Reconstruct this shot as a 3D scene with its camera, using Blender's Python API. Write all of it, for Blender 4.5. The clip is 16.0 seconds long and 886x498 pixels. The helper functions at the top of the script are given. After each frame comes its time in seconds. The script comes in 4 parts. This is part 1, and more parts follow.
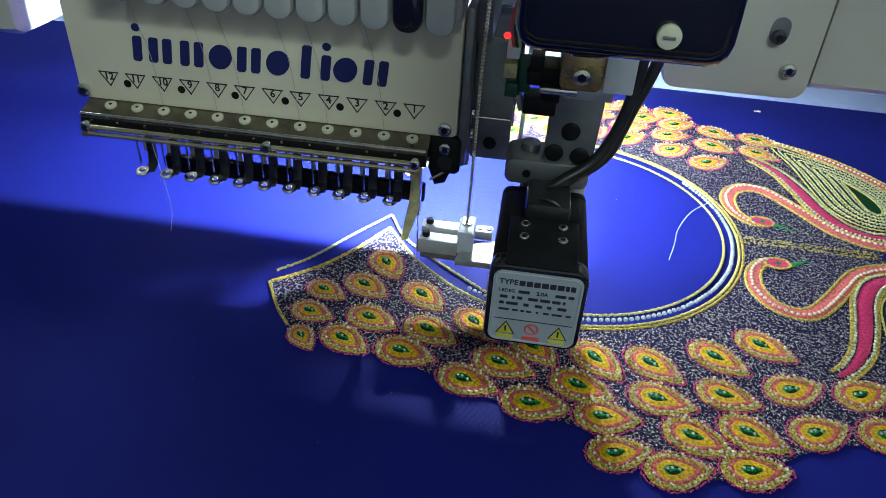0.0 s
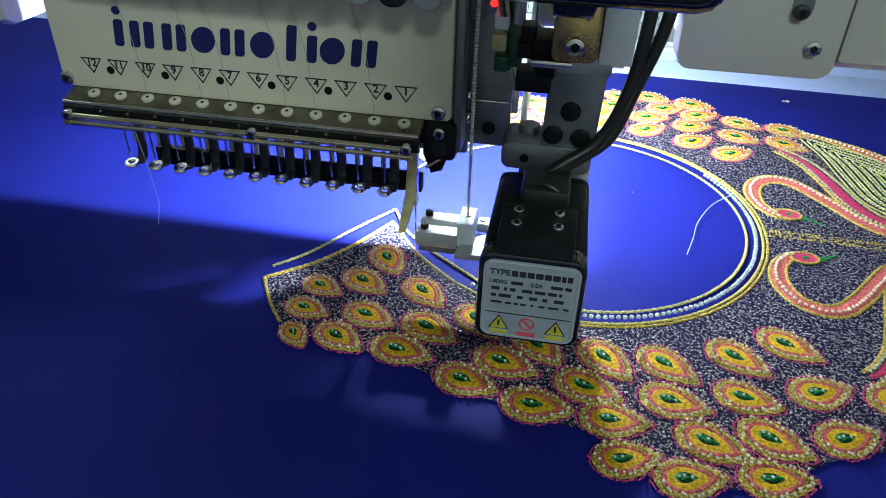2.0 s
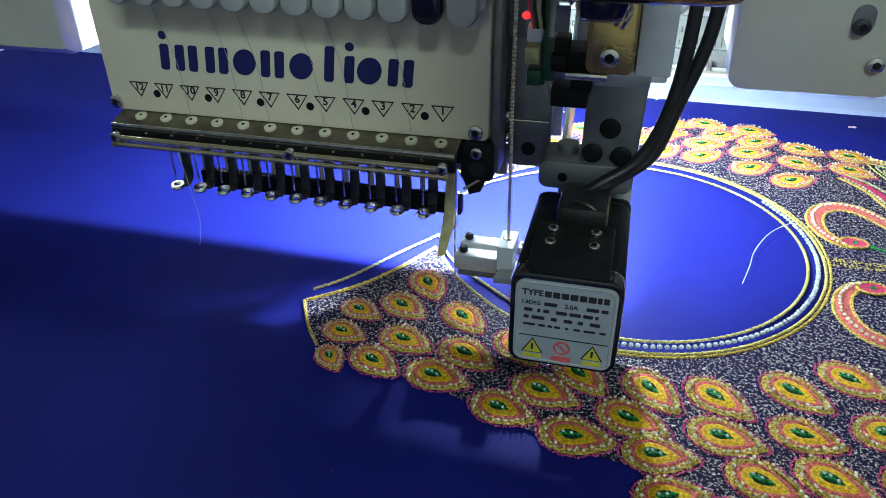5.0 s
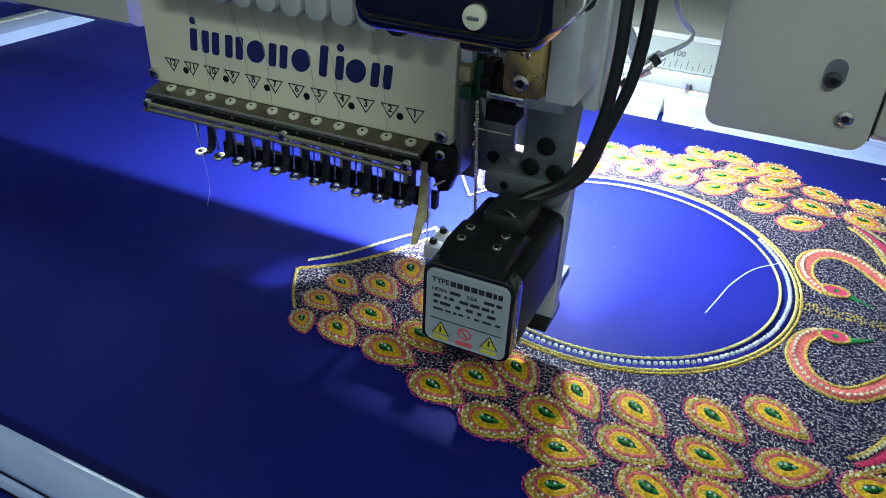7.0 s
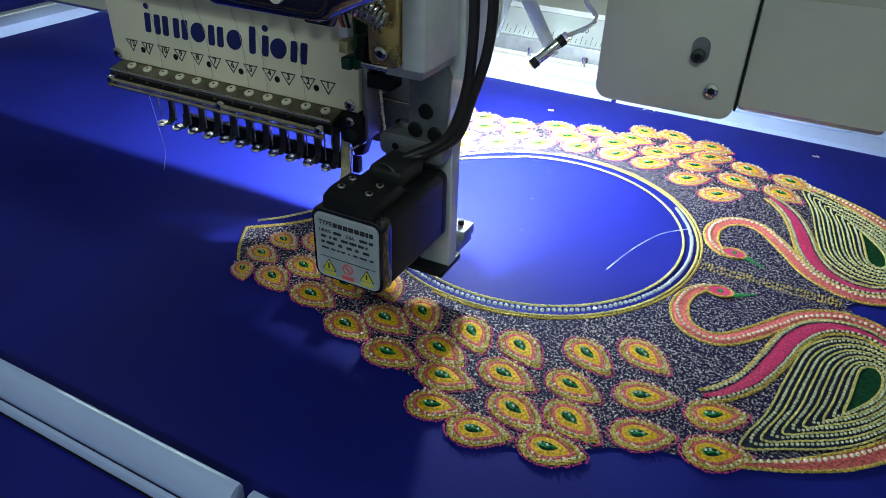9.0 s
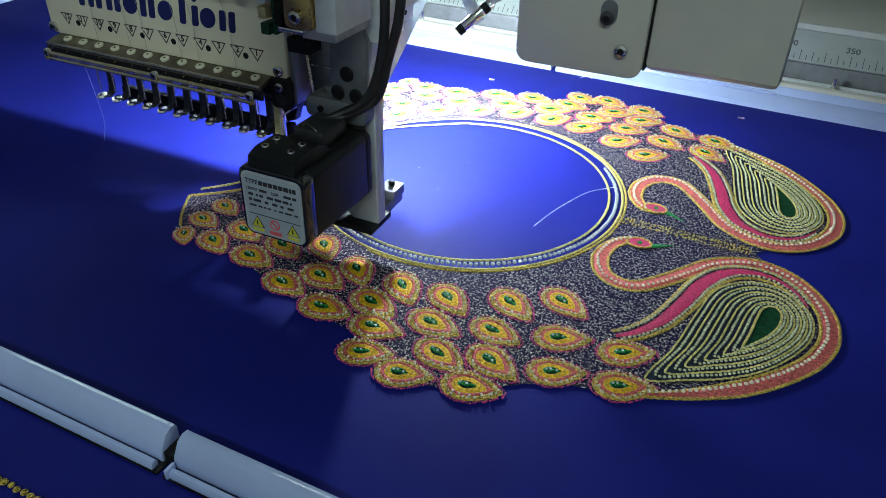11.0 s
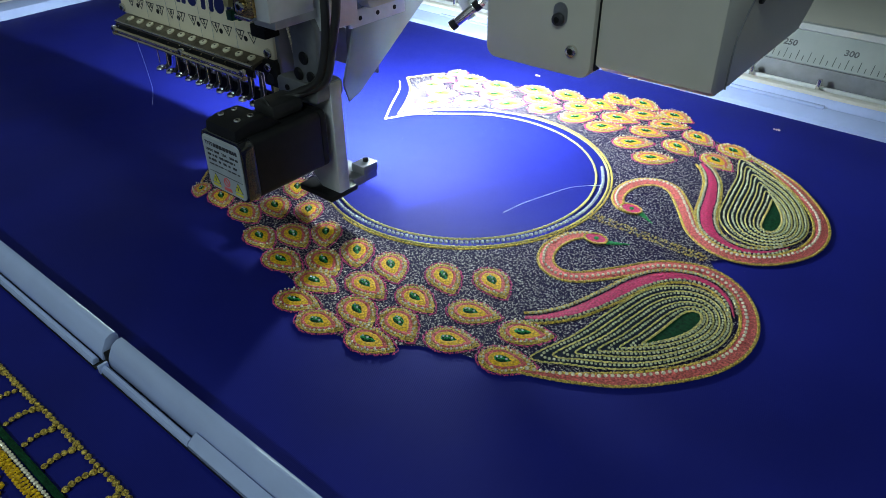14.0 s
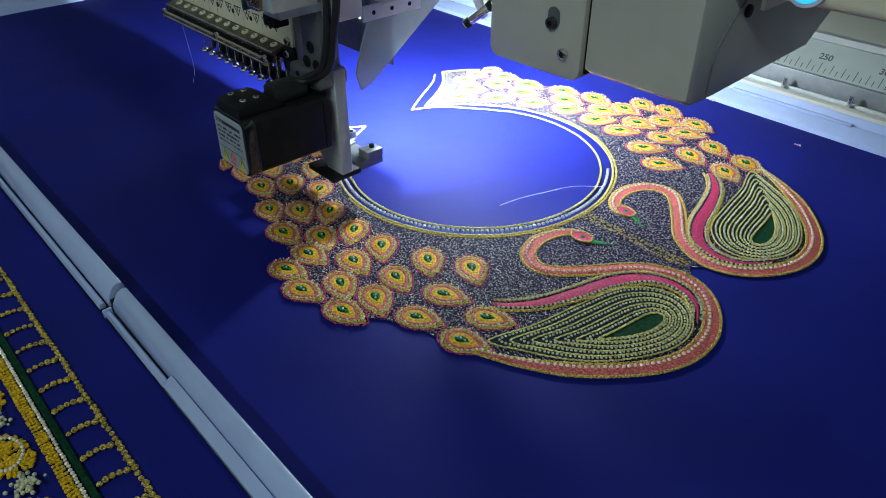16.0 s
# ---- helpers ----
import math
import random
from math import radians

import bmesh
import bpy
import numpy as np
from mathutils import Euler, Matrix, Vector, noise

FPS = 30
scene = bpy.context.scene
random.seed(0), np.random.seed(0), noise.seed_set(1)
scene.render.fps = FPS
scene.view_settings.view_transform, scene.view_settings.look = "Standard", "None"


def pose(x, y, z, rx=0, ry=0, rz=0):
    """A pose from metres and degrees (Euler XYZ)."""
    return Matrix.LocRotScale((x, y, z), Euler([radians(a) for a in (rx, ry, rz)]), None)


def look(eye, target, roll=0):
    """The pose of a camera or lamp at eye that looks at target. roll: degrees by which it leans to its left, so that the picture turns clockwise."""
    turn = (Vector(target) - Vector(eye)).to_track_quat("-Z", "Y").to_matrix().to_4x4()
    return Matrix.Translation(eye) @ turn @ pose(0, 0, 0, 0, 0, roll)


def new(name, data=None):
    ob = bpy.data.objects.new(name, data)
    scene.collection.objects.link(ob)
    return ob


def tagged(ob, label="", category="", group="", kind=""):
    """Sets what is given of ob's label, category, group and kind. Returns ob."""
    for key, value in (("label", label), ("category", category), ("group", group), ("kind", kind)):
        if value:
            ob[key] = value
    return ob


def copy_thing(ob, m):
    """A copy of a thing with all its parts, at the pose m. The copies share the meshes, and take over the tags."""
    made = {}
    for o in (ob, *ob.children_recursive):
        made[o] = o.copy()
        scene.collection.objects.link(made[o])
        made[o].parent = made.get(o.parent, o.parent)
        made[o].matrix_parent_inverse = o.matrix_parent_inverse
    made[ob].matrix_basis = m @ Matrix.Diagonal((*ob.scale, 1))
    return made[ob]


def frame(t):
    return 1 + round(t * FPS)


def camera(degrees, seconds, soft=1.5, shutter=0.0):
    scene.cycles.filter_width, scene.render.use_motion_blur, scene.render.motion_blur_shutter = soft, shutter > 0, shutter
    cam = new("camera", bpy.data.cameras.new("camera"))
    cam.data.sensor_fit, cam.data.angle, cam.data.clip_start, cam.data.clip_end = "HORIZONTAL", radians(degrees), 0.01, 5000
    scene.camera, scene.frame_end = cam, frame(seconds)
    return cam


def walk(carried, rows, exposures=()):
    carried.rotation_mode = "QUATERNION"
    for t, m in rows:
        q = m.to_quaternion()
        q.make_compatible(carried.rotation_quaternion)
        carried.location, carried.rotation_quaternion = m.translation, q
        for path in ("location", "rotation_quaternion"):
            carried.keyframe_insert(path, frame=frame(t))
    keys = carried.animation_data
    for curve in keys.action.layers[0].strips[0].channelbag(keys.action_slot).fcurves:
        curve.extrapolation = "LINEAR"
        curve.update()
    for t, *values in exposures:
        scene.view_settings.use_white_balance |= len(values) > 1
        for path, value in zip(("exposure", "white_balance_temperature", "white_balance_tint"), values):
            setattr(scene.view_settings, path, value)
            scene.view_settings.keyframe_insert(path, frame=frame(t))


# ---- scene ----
cam = camera(62.98, 16.0, soft=0.6)
PATH = [
    (0, (0.0544, -0.4578, 0.2781), (0.0012, 0.0322, -0.0640), 3.86),
    (0.5, (0.0563, -0.4484, 0.2703), (-0.0045, 0.0380, -0.0758), 3.36),
    (1, (0.0571, -0.4433, 0.2663), (-0.0005, 0.0422, -0.0815), 3.40),
    (1.5, (0.0653, -0.4385, 0.2617), (0.0064, 0.0489, -0.0832), 3.19),
    (2, (0.0707, -0.4410, 0.2609), (-0.0088, 0.0473, -0.0787), 1.92),
    (2.5, (0.0750, -0.4475, 0.2603), (-0.0183, 0.0402, -0.0765), 1.55),
    (3, (0.0725, -0.4557, 0.2612), (-0.0317, 0.0336, -0.0701), 1.07),
    (3.5, (0.0787, -0.4493, 0.2566), (-0.0187, 0.0438, -0.0711), 1.19),
    (4, (0.0801, -0.4480, 0.2533), (-0.0223, 0.0432, -0.0757), 0.93),
    (4.2, (0.0796, -0.4465, 0.2522), (-0.0287, 0.0479, -0.0701), 0.48),
    (6.3, (0.1079, -0.4204, 0.2505), (-0.0662, 0.0598, -0.0642), 1.07),
    (6.5, (0.1201, -0.4260, 0.2579), (-0.0621, 0.0505, -0.0580), 1.62),
    (7, (0.1562, -0.4449, 0.2682), (-0.0457, 0.0227, -0.0490), 2.94),
    (7.5, (0.1794, -0.4549, 0.2738), (-0.0314, 0.0071, -0.0458), 2.50),
    (8, (0.2129, -0.4611, 0.2786), (-0.0029, -0.0028, -0.0429), 2.13),
    (8.5, (0.2346, -0.4625, 0.2801), (0.0137, -0.0065, -0.0413), 2.09),
    (9, (0.2474, -0.4654, 0.2802), (0.0219, -0.0124, -0.0422), 1.91),
    (9.2, (0.2508, -0.4675, 0.2761), (0.0252, -0.0109, -0.0410), 1.43),
    (11.3, (0.2868, -0.4785, 0.2816), (0.0874, -0.0265, -0.0590), 1.82),
    (11.5, (0.2864, -0.4782, 0.2796), (0.0894, -0.0278, -0.0644), 1.81),
    (12, (0.2781, -0.4739, 0.2747), (0.0979, -0.0189, -0.0725), 1.83),
    (12.5, (0.3140, -0.4684, 0.2843), (0.1264, -0.0178, -0.0645), 3.72),
    (13, (0.3653, -0.4624, 0.2943), (0.1331, -0.0285, -0.0489), 2.53),
    (13.5, (0.4053, -0.4503, 0.2942), (0.1334, -0.0393, -0.0480), 1.37),
    (14, (0.4318, -0.4398, 0.2965), (0.1171, -0.0580, -0.0429), -0.58),
    (14.5, (0.4549, -0.4271, 0.3057), (0.1172, -0.0666, -0.0349), -1.20),
    (15, (0.4706, -0.4216, 0.3086), (0.1219, -0.0664, -0.0265), -1.59),
    (15.5, (0.4837, -0.4204, 0.3055), (0.1249, -0.0807, -0.0349), -1.55),
    (16, (0.4997, -0.4152, 0.3070), (0.1385, -0.0798, -0.0352), -0.17),
]

walk(cam, [(t, look(eye, target, roll)) for t, eye, target, roll in PATH], [(0.0, 0.15), (4.0, 0.15), (6.5, 0.18), (8.5, 0.0), (12.0, -0.12), (16.0, -0.16)])

# ---------------------------------------------------------------- light
world = bpy.data.worlds.new("room_air")
scene.world = world
world.use_nodes = True
world.node_tree.nodes["Background"].inputs[0].default_value = (0.75, 0.85, 1.0, 1)
world.node_tree.nodes["Background"].inputs[1].default_value = 0.02


def area_lamp(name, place, target, sx, sy, watts, colour):
    d = bpy.data.lights.new(name, "AREA")
    d.shape, d.size, d.size_y, d.energy, d.color = "RECTANGLE", sx, sy, watts, colour
    ob = new(name, d)
    ob.matrix_world = look(place, target)
    return ob


LED_A, LED_B = (0.032, -0.0400, 0.1430), (0.022, 0.060, 0.150)
LED_TINT, ROOM_TINT = (0.76, 0.94, 1.0), (0.78, 1.0, 0.98)
area_lamp("led_lamp_light", LED_A, (-0.190, -0.030, 0), 0.008, 0.003, 6.5, LED_TINT)
area_lamp("led_lamp_light", LED_B, (0.030, 0.095, 0), 0.014, 0.014, 4.0, LED_TINT)
# No ceiling lamp is in view; these two are added as general light.
area_lamp("ceiling_lamp_light", (0.8, -1.8, 1.72), (0.8, -1.8, 0), 1.2, 0.25, 31, ROOM_TINT)
area_lamp("ceiling_lamp_light", (-0.9, 0.6, 1.72), (-0.9, 0.6, 0), 1.2, 0.25, 9, ROOM_TINT)


# ---------------------------------------------------------------- materials
def mat(name, colour, rough=0.5, metal=0.0, vary=0.15, vscale=60.0, bump=0.0, bscale=800.0, coat=0.0, sheen=0.0, spec=0.5, trans=0.0):
    m = bpy.data.materials.new(name)
    m.use_nodes = True
    n, l = m.node_tree.nodes, m.node_tree.links
    b = n["Principled BSDF"]
    b.inputs["Roughness"].default_value = rough
    b.inputs["Metallic"].default_value = metal
    b.inputs["Coat Weight"].default_value = coat
    b.inputs["Sheen Weight"].default_value = sheen
    b.inputs["Specular IOR Level"].default_value = spec
    b.inputs["Transmission Weight"].default_value = trans
    co = n.new("ShaderNodeTexCoord")
    big = n.new("ShaderNodeTexNoise")
    big.inputs["Scale"].default_value, big.inputs["Detail"].default_value = vscale, 5
    l.new(co.outputs["Object"], big.inputs["Vector"])
    ramp = n.new("ShaderNodeMix")
    ramp.data_type = "RGBA"
    ramp.inputs[6].default_value = (*[c * (1 - vary) for c in colour], 1)
    ramp.inputs[7].default_value = (*[min(1, c * (1 + vary)) for c in colour], 1)
    spread = n.new("ShaderNodeMapRange")
    spread.inputs["From Min"].default_value, spread.inputs["From Max"].default_value = 0.34, 0.66
    l.new(big.outputs["Fac"], spread.inputs["Value"])
    l.new(spread.outputs["Result"], ramp.inputs[0])
    l.new(ramp.outputs[2], b.inputs["Base Color"])
    rr = n.new("ShaderNodeMapRange")
    rr.inputs["To Min"].default_value, rr.inputs["To Max"].default_value = max(0.02, rough - 0.08), min(1, rough + 0.08)
    l.new(big.outputs["Fac"], rr.inputs["Value"])
    l.new(rr.outputs["Result"], b.inputs["Roughness"])
    if bump:
        fine = n.new("ShaderNodeTexNoise")
        fine.inputs["Scale"].default_value, fine.inputs["Detail"].default_value = bscale, 3
        l.new(co.outputs["Object"], fine.inputs["Vector"])
        bp = n.new("ShaderNodeBump")
        bp.inputs["Strength"].default_value, bp.inputs["Distance"].default_value = bump, 0.001
        l.new(fine.outputs["Fac"], bp.inputs["Height"])
        l.new(bp.outputs["Normal"], b.inputs["Normal"])
    return m


def cloth_mat():
    m = mat("blue_satin_cloth", (0.0076, 0.0108, 0.153), 0.64, vary=0.14, vscale=9, sheen=0.0, spec=0.09)
    n, l = m.node_tree.nodes, m.node_tree.links
    b, co = n["Principled BSDF"], n["Texture Coordinate"]
    bump = None
    for turn, dist in ((0, 0.25), (90, 0.25)):
        mp = n.new("ShaderNodeMapping")
        mp.inputs["Rotation"].default_value[2] = radians(turn)
        l.new(co.outputs["Object"], mp.inputs["Vector"])
        wv = n.new("ShaderNodeTexWave")
        wv.inputs["Scale"].default_value, wv.inputs["Distortion"].default_value = 420, 0.6
        l.new(mp.outputs["Vector"], wv.inputs["Vector"])
        nb = n.new("ShaderNodeBump")
        nb.inputs["Strength"].default_value, nb.inputs["Distance"].default_value = 0.08, 0.0004
        l.new(wv.outputs["Fac"], nb.inputs["Height"])
        if bump:
            l.new(bump.outputs["Normal"], nb.inputs["Normal"])
        bump = nb
    soft = n.new("ShaderNodeTexNoise")
    soft.inputs["Scale"].default_value = 14
    l.new(co.outputs["Object"], soft.inputs["Vector"])
    nb = n.new("ShaderNodeBump")
    nb.inputs["Strength"].default_value, nb.inputs["Distance"].default_value = 0.35, 0.004
    l.new(soft.outputs["Fac"], nb.inputs["Height"])
    l.new(bump.outputs["Normal"], nb.inputs["Normal"])
    l.new(nb.outputs["Normal"], b.inputs["Normal"])
    return m


def net_mat():
    """Silver thread wandering in small loops over dark navy cloth."""
    m = bpy.data.materials.new("silver_stipple_stitch")
    m.use_nodes = True
    n, l = m.node_tree.nodes, m.node_tree.links
    b = n["Principled BSDF"]
    co = n.new("ShaderNodeTexCoord")
    wob = n.new("ShaderNodeTexNoise")
    wob.inputs["Scale"].default_value = 260
    l.new(co.outputs["Object"], wob.inputs["Vector"])
    add = n.new("ShaderNodeMix")
    add.data_type = "VECTOR"
    add.inputs[0].default_value = 0.0028
    l.new(co.outputs["Object"], add.inputs[4])
    l.new(wob.outputs["Color"], add.inputs[5])
    vo = n.new("ShaderNodeTexVoronoi")
    vo.feature = "DISTANCE_TO_EDGE"
    vo.inputs["Scale"].default_value = 860
    l.new(add.outputs[1], vo.inputs["Vector"])
    ln = n.new("ShaderNodeMapRange")
    ln.inputs["From Min"].default_value, ln.inputs["From Max"].default_value = 0.03, 0.12
    ln.inputs["To Min"].default_value, ln.inputs["To Max"].default_value = 1, 0
    l.new(vo.outputs["Distance"], ln.inputs["Value"])
    br = n.new("ShaderNodeTexNoise")
    br.inputs["Scale"].default_value, br.inputs["Detail"].default_value = 640, 2
    l.new(co.outputs["Object"], br.inputs["Vector"])
    cut = n.new("ShaderNodeMapRange")
    cut.inputs["From Min"].default_value, cut.inputs["From Max"].default_value = 0.490, 0.580
    l.new(br.outputs["Fac"], cut.inputs["Value"])
    mul = n.new("ShaderNodeMath")
    mul.operation = "MULTIPLY"
    l.new(ln.outputs["Result"], mul.inputs[0])
    l.new(cut.outputs["Result"], mul.inputs[1])
    mx = n.new("ShaderNodeMix")
    mx.data_type = "RGBA"
    mx.inputs[6].default_value, mx.inputs[7].default_value = (0.016, 0.012, 0.042, 1), (0.84, 0.76, 0.68, 1)
    l.new(mul.outputs[0], mx.inputs[0])
    l.new(mx.outputs[2], b.inputs["Base Color"])
    b.inputs["Roughness"].default_value = 0.7
    b.inputs["Specular IOR Level"].default_value = 0.05
    bp = n.new("ShaderNodeBump")
    bp.inputs["Strength"].default_value, bp.inputs["Distance"].default_value = 0.8, 0.0008
    l.new(mul.outputs[0], bp.inputs["Height"])
    l.new(bp.outputs["Normal"], b.inputs["Normal"])
    return m


CLOTH, NET = cloth_mat(), net_mat()
GOLD = mat("gold_thread", (0.62, 0.385, 0.070), 0.32, 0.2, 0.85, 900, 0.9, 2600)
GOLD_PALE = mat("pale_gold_thread", (0.58, 0.50, 0.16), 0.35, 0.2, 0.6, 900, 0.9, 2600)
YELLOW = mat("yellow_silk", (0.78, 0.42, 0.010), 0.42, 0, 0.45, 700, 0.9, 2200, spec=0.25)
PINK = mat("pink_silk", (0.60, 0.120, 0.115), 0.45, 0, 0.55, 800, 0.9, 2200, spec=0.25)
ROSE = mat("rose_satin", (0.50, 0.030, 0.115), 0.4, 0, 0.5, 700, 0.9, 1500, spec=0.25)
PINK_RIM = mat("pink_picot_thread", (0.62, 0.07, 0.23), 0.5, 0, 0.5, 900, 0.6, 2200, spec=0.25)
GREEN = mat("green_sequin_thread", (0.008, 0.22, 0.050), 0.55, 0, 0.95, 1100, 1.0, 2000, spec=0.25)
LEAF = mat("dark_green_velvet", (0.003, 0.036, 0.014), 0.7, 0, 0.5, 500, 0.5, 2500, spec=0.1)
PEARL = mat("pearl", (0.76, 0.67, 0.52), 0.10, 0, 0.35, 700, coat=0.9)
PEARL_GREEN = mat("ivory_pearl", (0.50, 0.50, 0.33), 0.12, 0, 0.4, 600, coat=0.9)
CRYSTAL = mat("cut_crystal", (0.62, 0.70, 0.80), 0.05, 0.2, 0.5, 900, coat=1.0)
WHITE_PAINT = mat("cream_enamel", (0.80, 0.715, 0.55), 0.35, 0, 0.035, 30, 0.05, 900, coat=0.2)
GREY_PAINT = mat("pale_grey_enamel", (0.46, 0.44, 0.39), 0.4, 0, 0.04, 25, 0.06, 1200, coat=0.15)
RAIL = mat("pale_blue_plastic", (0.36, 0.43, 0.68), 0.2, 0, 0.05, 30, 0.03, 700, coat=0.5)
RAIL_WHITE = mat("white_plastic", (0.74, 0.77, 0.80), 0.35, 0, 0.05, 25)
STEEL = mat("polished_steel", (0.74, 0.72, 0.68), 0.18, 1.0, 0.12, 90, 0.08, 400)
STEEL_BROWN = mat("oily_brushed_steel", (0.17, 0.145, 0.105), 0.30, 0.6, 0.3, 90, 0.12, 500)
ALU = mat("anodised_aluminium", (0.55, 0.56, 0.57), 0.4, 0.45, 0.08, 120, 0.08, 1500)
ROD = mat("yellowed_bright_steel", (0.80, 0.70, 0.48), 0.16, 0.9, 0.15, 120)
ALU_PALE = mat("pale_satin_aluminium", (0.68, 0.69, 0.70), 0.42, 0.25, 0.06, 120, 0.06, 1500)
ALU_MID = mat("mid_grey_aluminium", (0.48, 0.49, 0.52), 0.45, 0.25, 0.08, 120, 0.08, 1500)
ALU_DARK = mat("grey_anodised_plate", (0.22, 0.225, 0.24), 0.42, 0.6, 0.1, 120, 0.08, 1500)
BLACK = mat("black_oxide", (0.007, 0.007, 0.008), 0.52, 0.0, 0.3, 150, 0.06, 900, spec=0.25)
RUBBER = mat("black_rubber", (0.014, 0.014, 0.015), 0.45, 0, 0.25, 80, 0.15, 600)
GLOSS_BLACK = mat("glossy_black_plastic", (0.010, 0.010, 0.012), 0.14, 0, 0.2, 50, coat=0.6)
BRASS = mat("brass", (0.64, 0.45, 0.17), 0.28, 0.9, 0.2, 110, 0.1, 700)
PCB = mat("green_circuit_board", (0.01, 0.075, 0.035), 0.35, 0, 0.3, 260)
INK = mat("navy_ink", (0.012, 0.018, 0.11), 0.4, 0, 0.1, 60)
BLACK_INK = mat("black_ink", (0.02, 0.02, 0.025), 0.5, 0, 0.1, 60)
LABEL = mat("silver_label", (0.34, 0.37, 0.41), 0.45, 0.1, 0.08, 90)
LABEL_YELLOW = mat("warning_yellow", (0.55, 0.50, 0.04), 0.45)
LABEL_RED = mat("warning_red", (0.62, 0.10, 0.11), 0.45)
WASHER = mat("ivory_ceramic", (0.70, 0.66, 0.50), 0.25, 0, 0.05, 90, coat=0.4)
PAD = mat("pale_grey_plastic", (0.40, 0.40, 0.40), 0.35, 0, 0.05, 50)
GUARD = mat("milky_acrylic", (0.74, 0.82, 0.77), 0.25, 0, 0.06, 30, trans=0.5)
LENS_COVER = mat("yellowed_milky_plastic", (0.66, 0.62, 0.46), 0.3, 0, 0.12, 60, 0.1, 200, trans=0.2)
# Darker than the cloth: shade between dense beads put into the colour.
SHADED_GROUND = mat("shaded_tail_ground", (0.016, 0.022, 0.040), 0.7, 0, 0.6, 700, 0.5, 1800, spec=0.1)
BLUED = mat("blued_steel", (0.075, 0.075, 0.085), 0.3, 0.7, 0.25, 150)
FELT = mat("yellowed_nylon", (0.62, 0.55, 0.28), 0.55, 0, 0.2, 200, 0.3, 900)
WALL = mat("wall_paint", (0.72, 0.73, 0.72), 0.8, 0, 0.05, 3, 0.1, 60)
FLOOR_M = mat("grey_concrete", (0.22, 0.22, 0.21), 0.7, 0, 0.2, 4, 0.2, 90)
ENGRAVED = mat("worn_engraving", (0.10, 0.105, 0.11), 0.5, 0, 0.3, 300)
RULER = mat("satin_ruler_steel", (0.44, 0.47, 0.46), 0.34, 0.5, 0.06, 30, 0.05, 600)
LINT = mat("pale_pink_lint", (0.62, 0.42, 0.46), 0.7, 0, 0.3, 300)
THREAD = mat("white_thread", (0.70, 0.74, 0.80), 0.5, 0, 0.1, 200)
GLOW = bpy.data.materials.new("led_face")
GLOW.use_nodes = True
GLOW.node_tree.nodes["Principled BSDF"].inputs["Emission Color"].default_value = (0.9, 0.95, 1, 1)
GLOW.node_tree.nodes["Principled BSDF"].inputs["Emission Strength"].default_value = 3
BLUE_GLOW = bpy.data.materials.new("blue_button_light")
BLUE_GLOW.use_nodes = True
BLUE_GLOW.node_tree.nodes["Principled BSDF"].inputs["Base Color"].default_value = (0.02, 0.2, 0.6, 1)
BLUE_GLOW.node_tree.nodes["Principled BSDF"].inputs["Emission Color"].default_value = (0.03, 0.45, 1, 1)
BLUE_GLOW.node_tree.nodes["Principled BSDF"].inputs["Emission Strength"].default_value = 1.6
RED_GLOW = bpy.data.materials.new("red_indicator")
RED_GLOW.use_nodes = True
RED_GLOW.node_tree.nodes["Principled BSDF"].inputs["Base Color"].default_value = (0.6, 0.02, 0.02, 1)
RED_GLOW.node_tree.nodes["Principled BSDF"].inputs["Emission Color"].default_value = (1, 0.03, 0.03, 1)
RED_GLOW.node_tree.nodes["Principled BSDF"].inputs["Emission Strength"].default_value = 1.5


# ---------------------------------------------------------------- mesh helpers
def part(name, shape, material, parent=None, label="", smooth=True):
    """Links a bmesh, or a pair of vertices and faces, as one mesh object."""
    me = bpy.data.meshes.new(name)
    if isinstance(shape, tuple):
        me.from_pydata(shape[0], [], shape[1])
    else:
        shape.to_mesh(me)
        shape.free()
    me.materials.append(material)
    if smooth:
        me.shade_smooth()
        me.set_sharp_from_angle(angle=radians(38))
    ob = new(name, me)
    ob.parent = parent
    if parent and parent.type == "EMPTY":
        ob.matrix_parent_inverse = Matrix.Translation(-parent.location)
    if label:
        ob["label"] = label
    return ob


def thing(name, place, label, category, group=""):
    ob = new(name)
    ob.empty_display_size = 0.01
    ob.location = place
    return tagged(ob, label, category, group)


def bx(lo, hi, bev=0.0008, seg=2, turn=None):
    bm = bmesh.new()
    size = [max(b - a, 1e-5) for a, b in zip(lo, hi)]
    bmesh.ops.create_cube(bm, size=1, matrix=Matrix.Diagonal((*size, 1)))
    bev = min(bev, min(size) * 0.45)
    if bev > 0:
        bmesh.ops.bevel(bm, geom=bm.edges[:], offset=bev, segments=seg, affect="EDGES", profile=0.5)
    m = Matrix.Translation([(a + b) / 2 for a, b in zip(lo, hi)])
    if turn:
        m = m @ Euler([radians(a) for a in turn]).to_matrix().to_4x4()
    bmesh.ops.transform(bm, matrix=m, verts=bm.verts[:])
    return bm


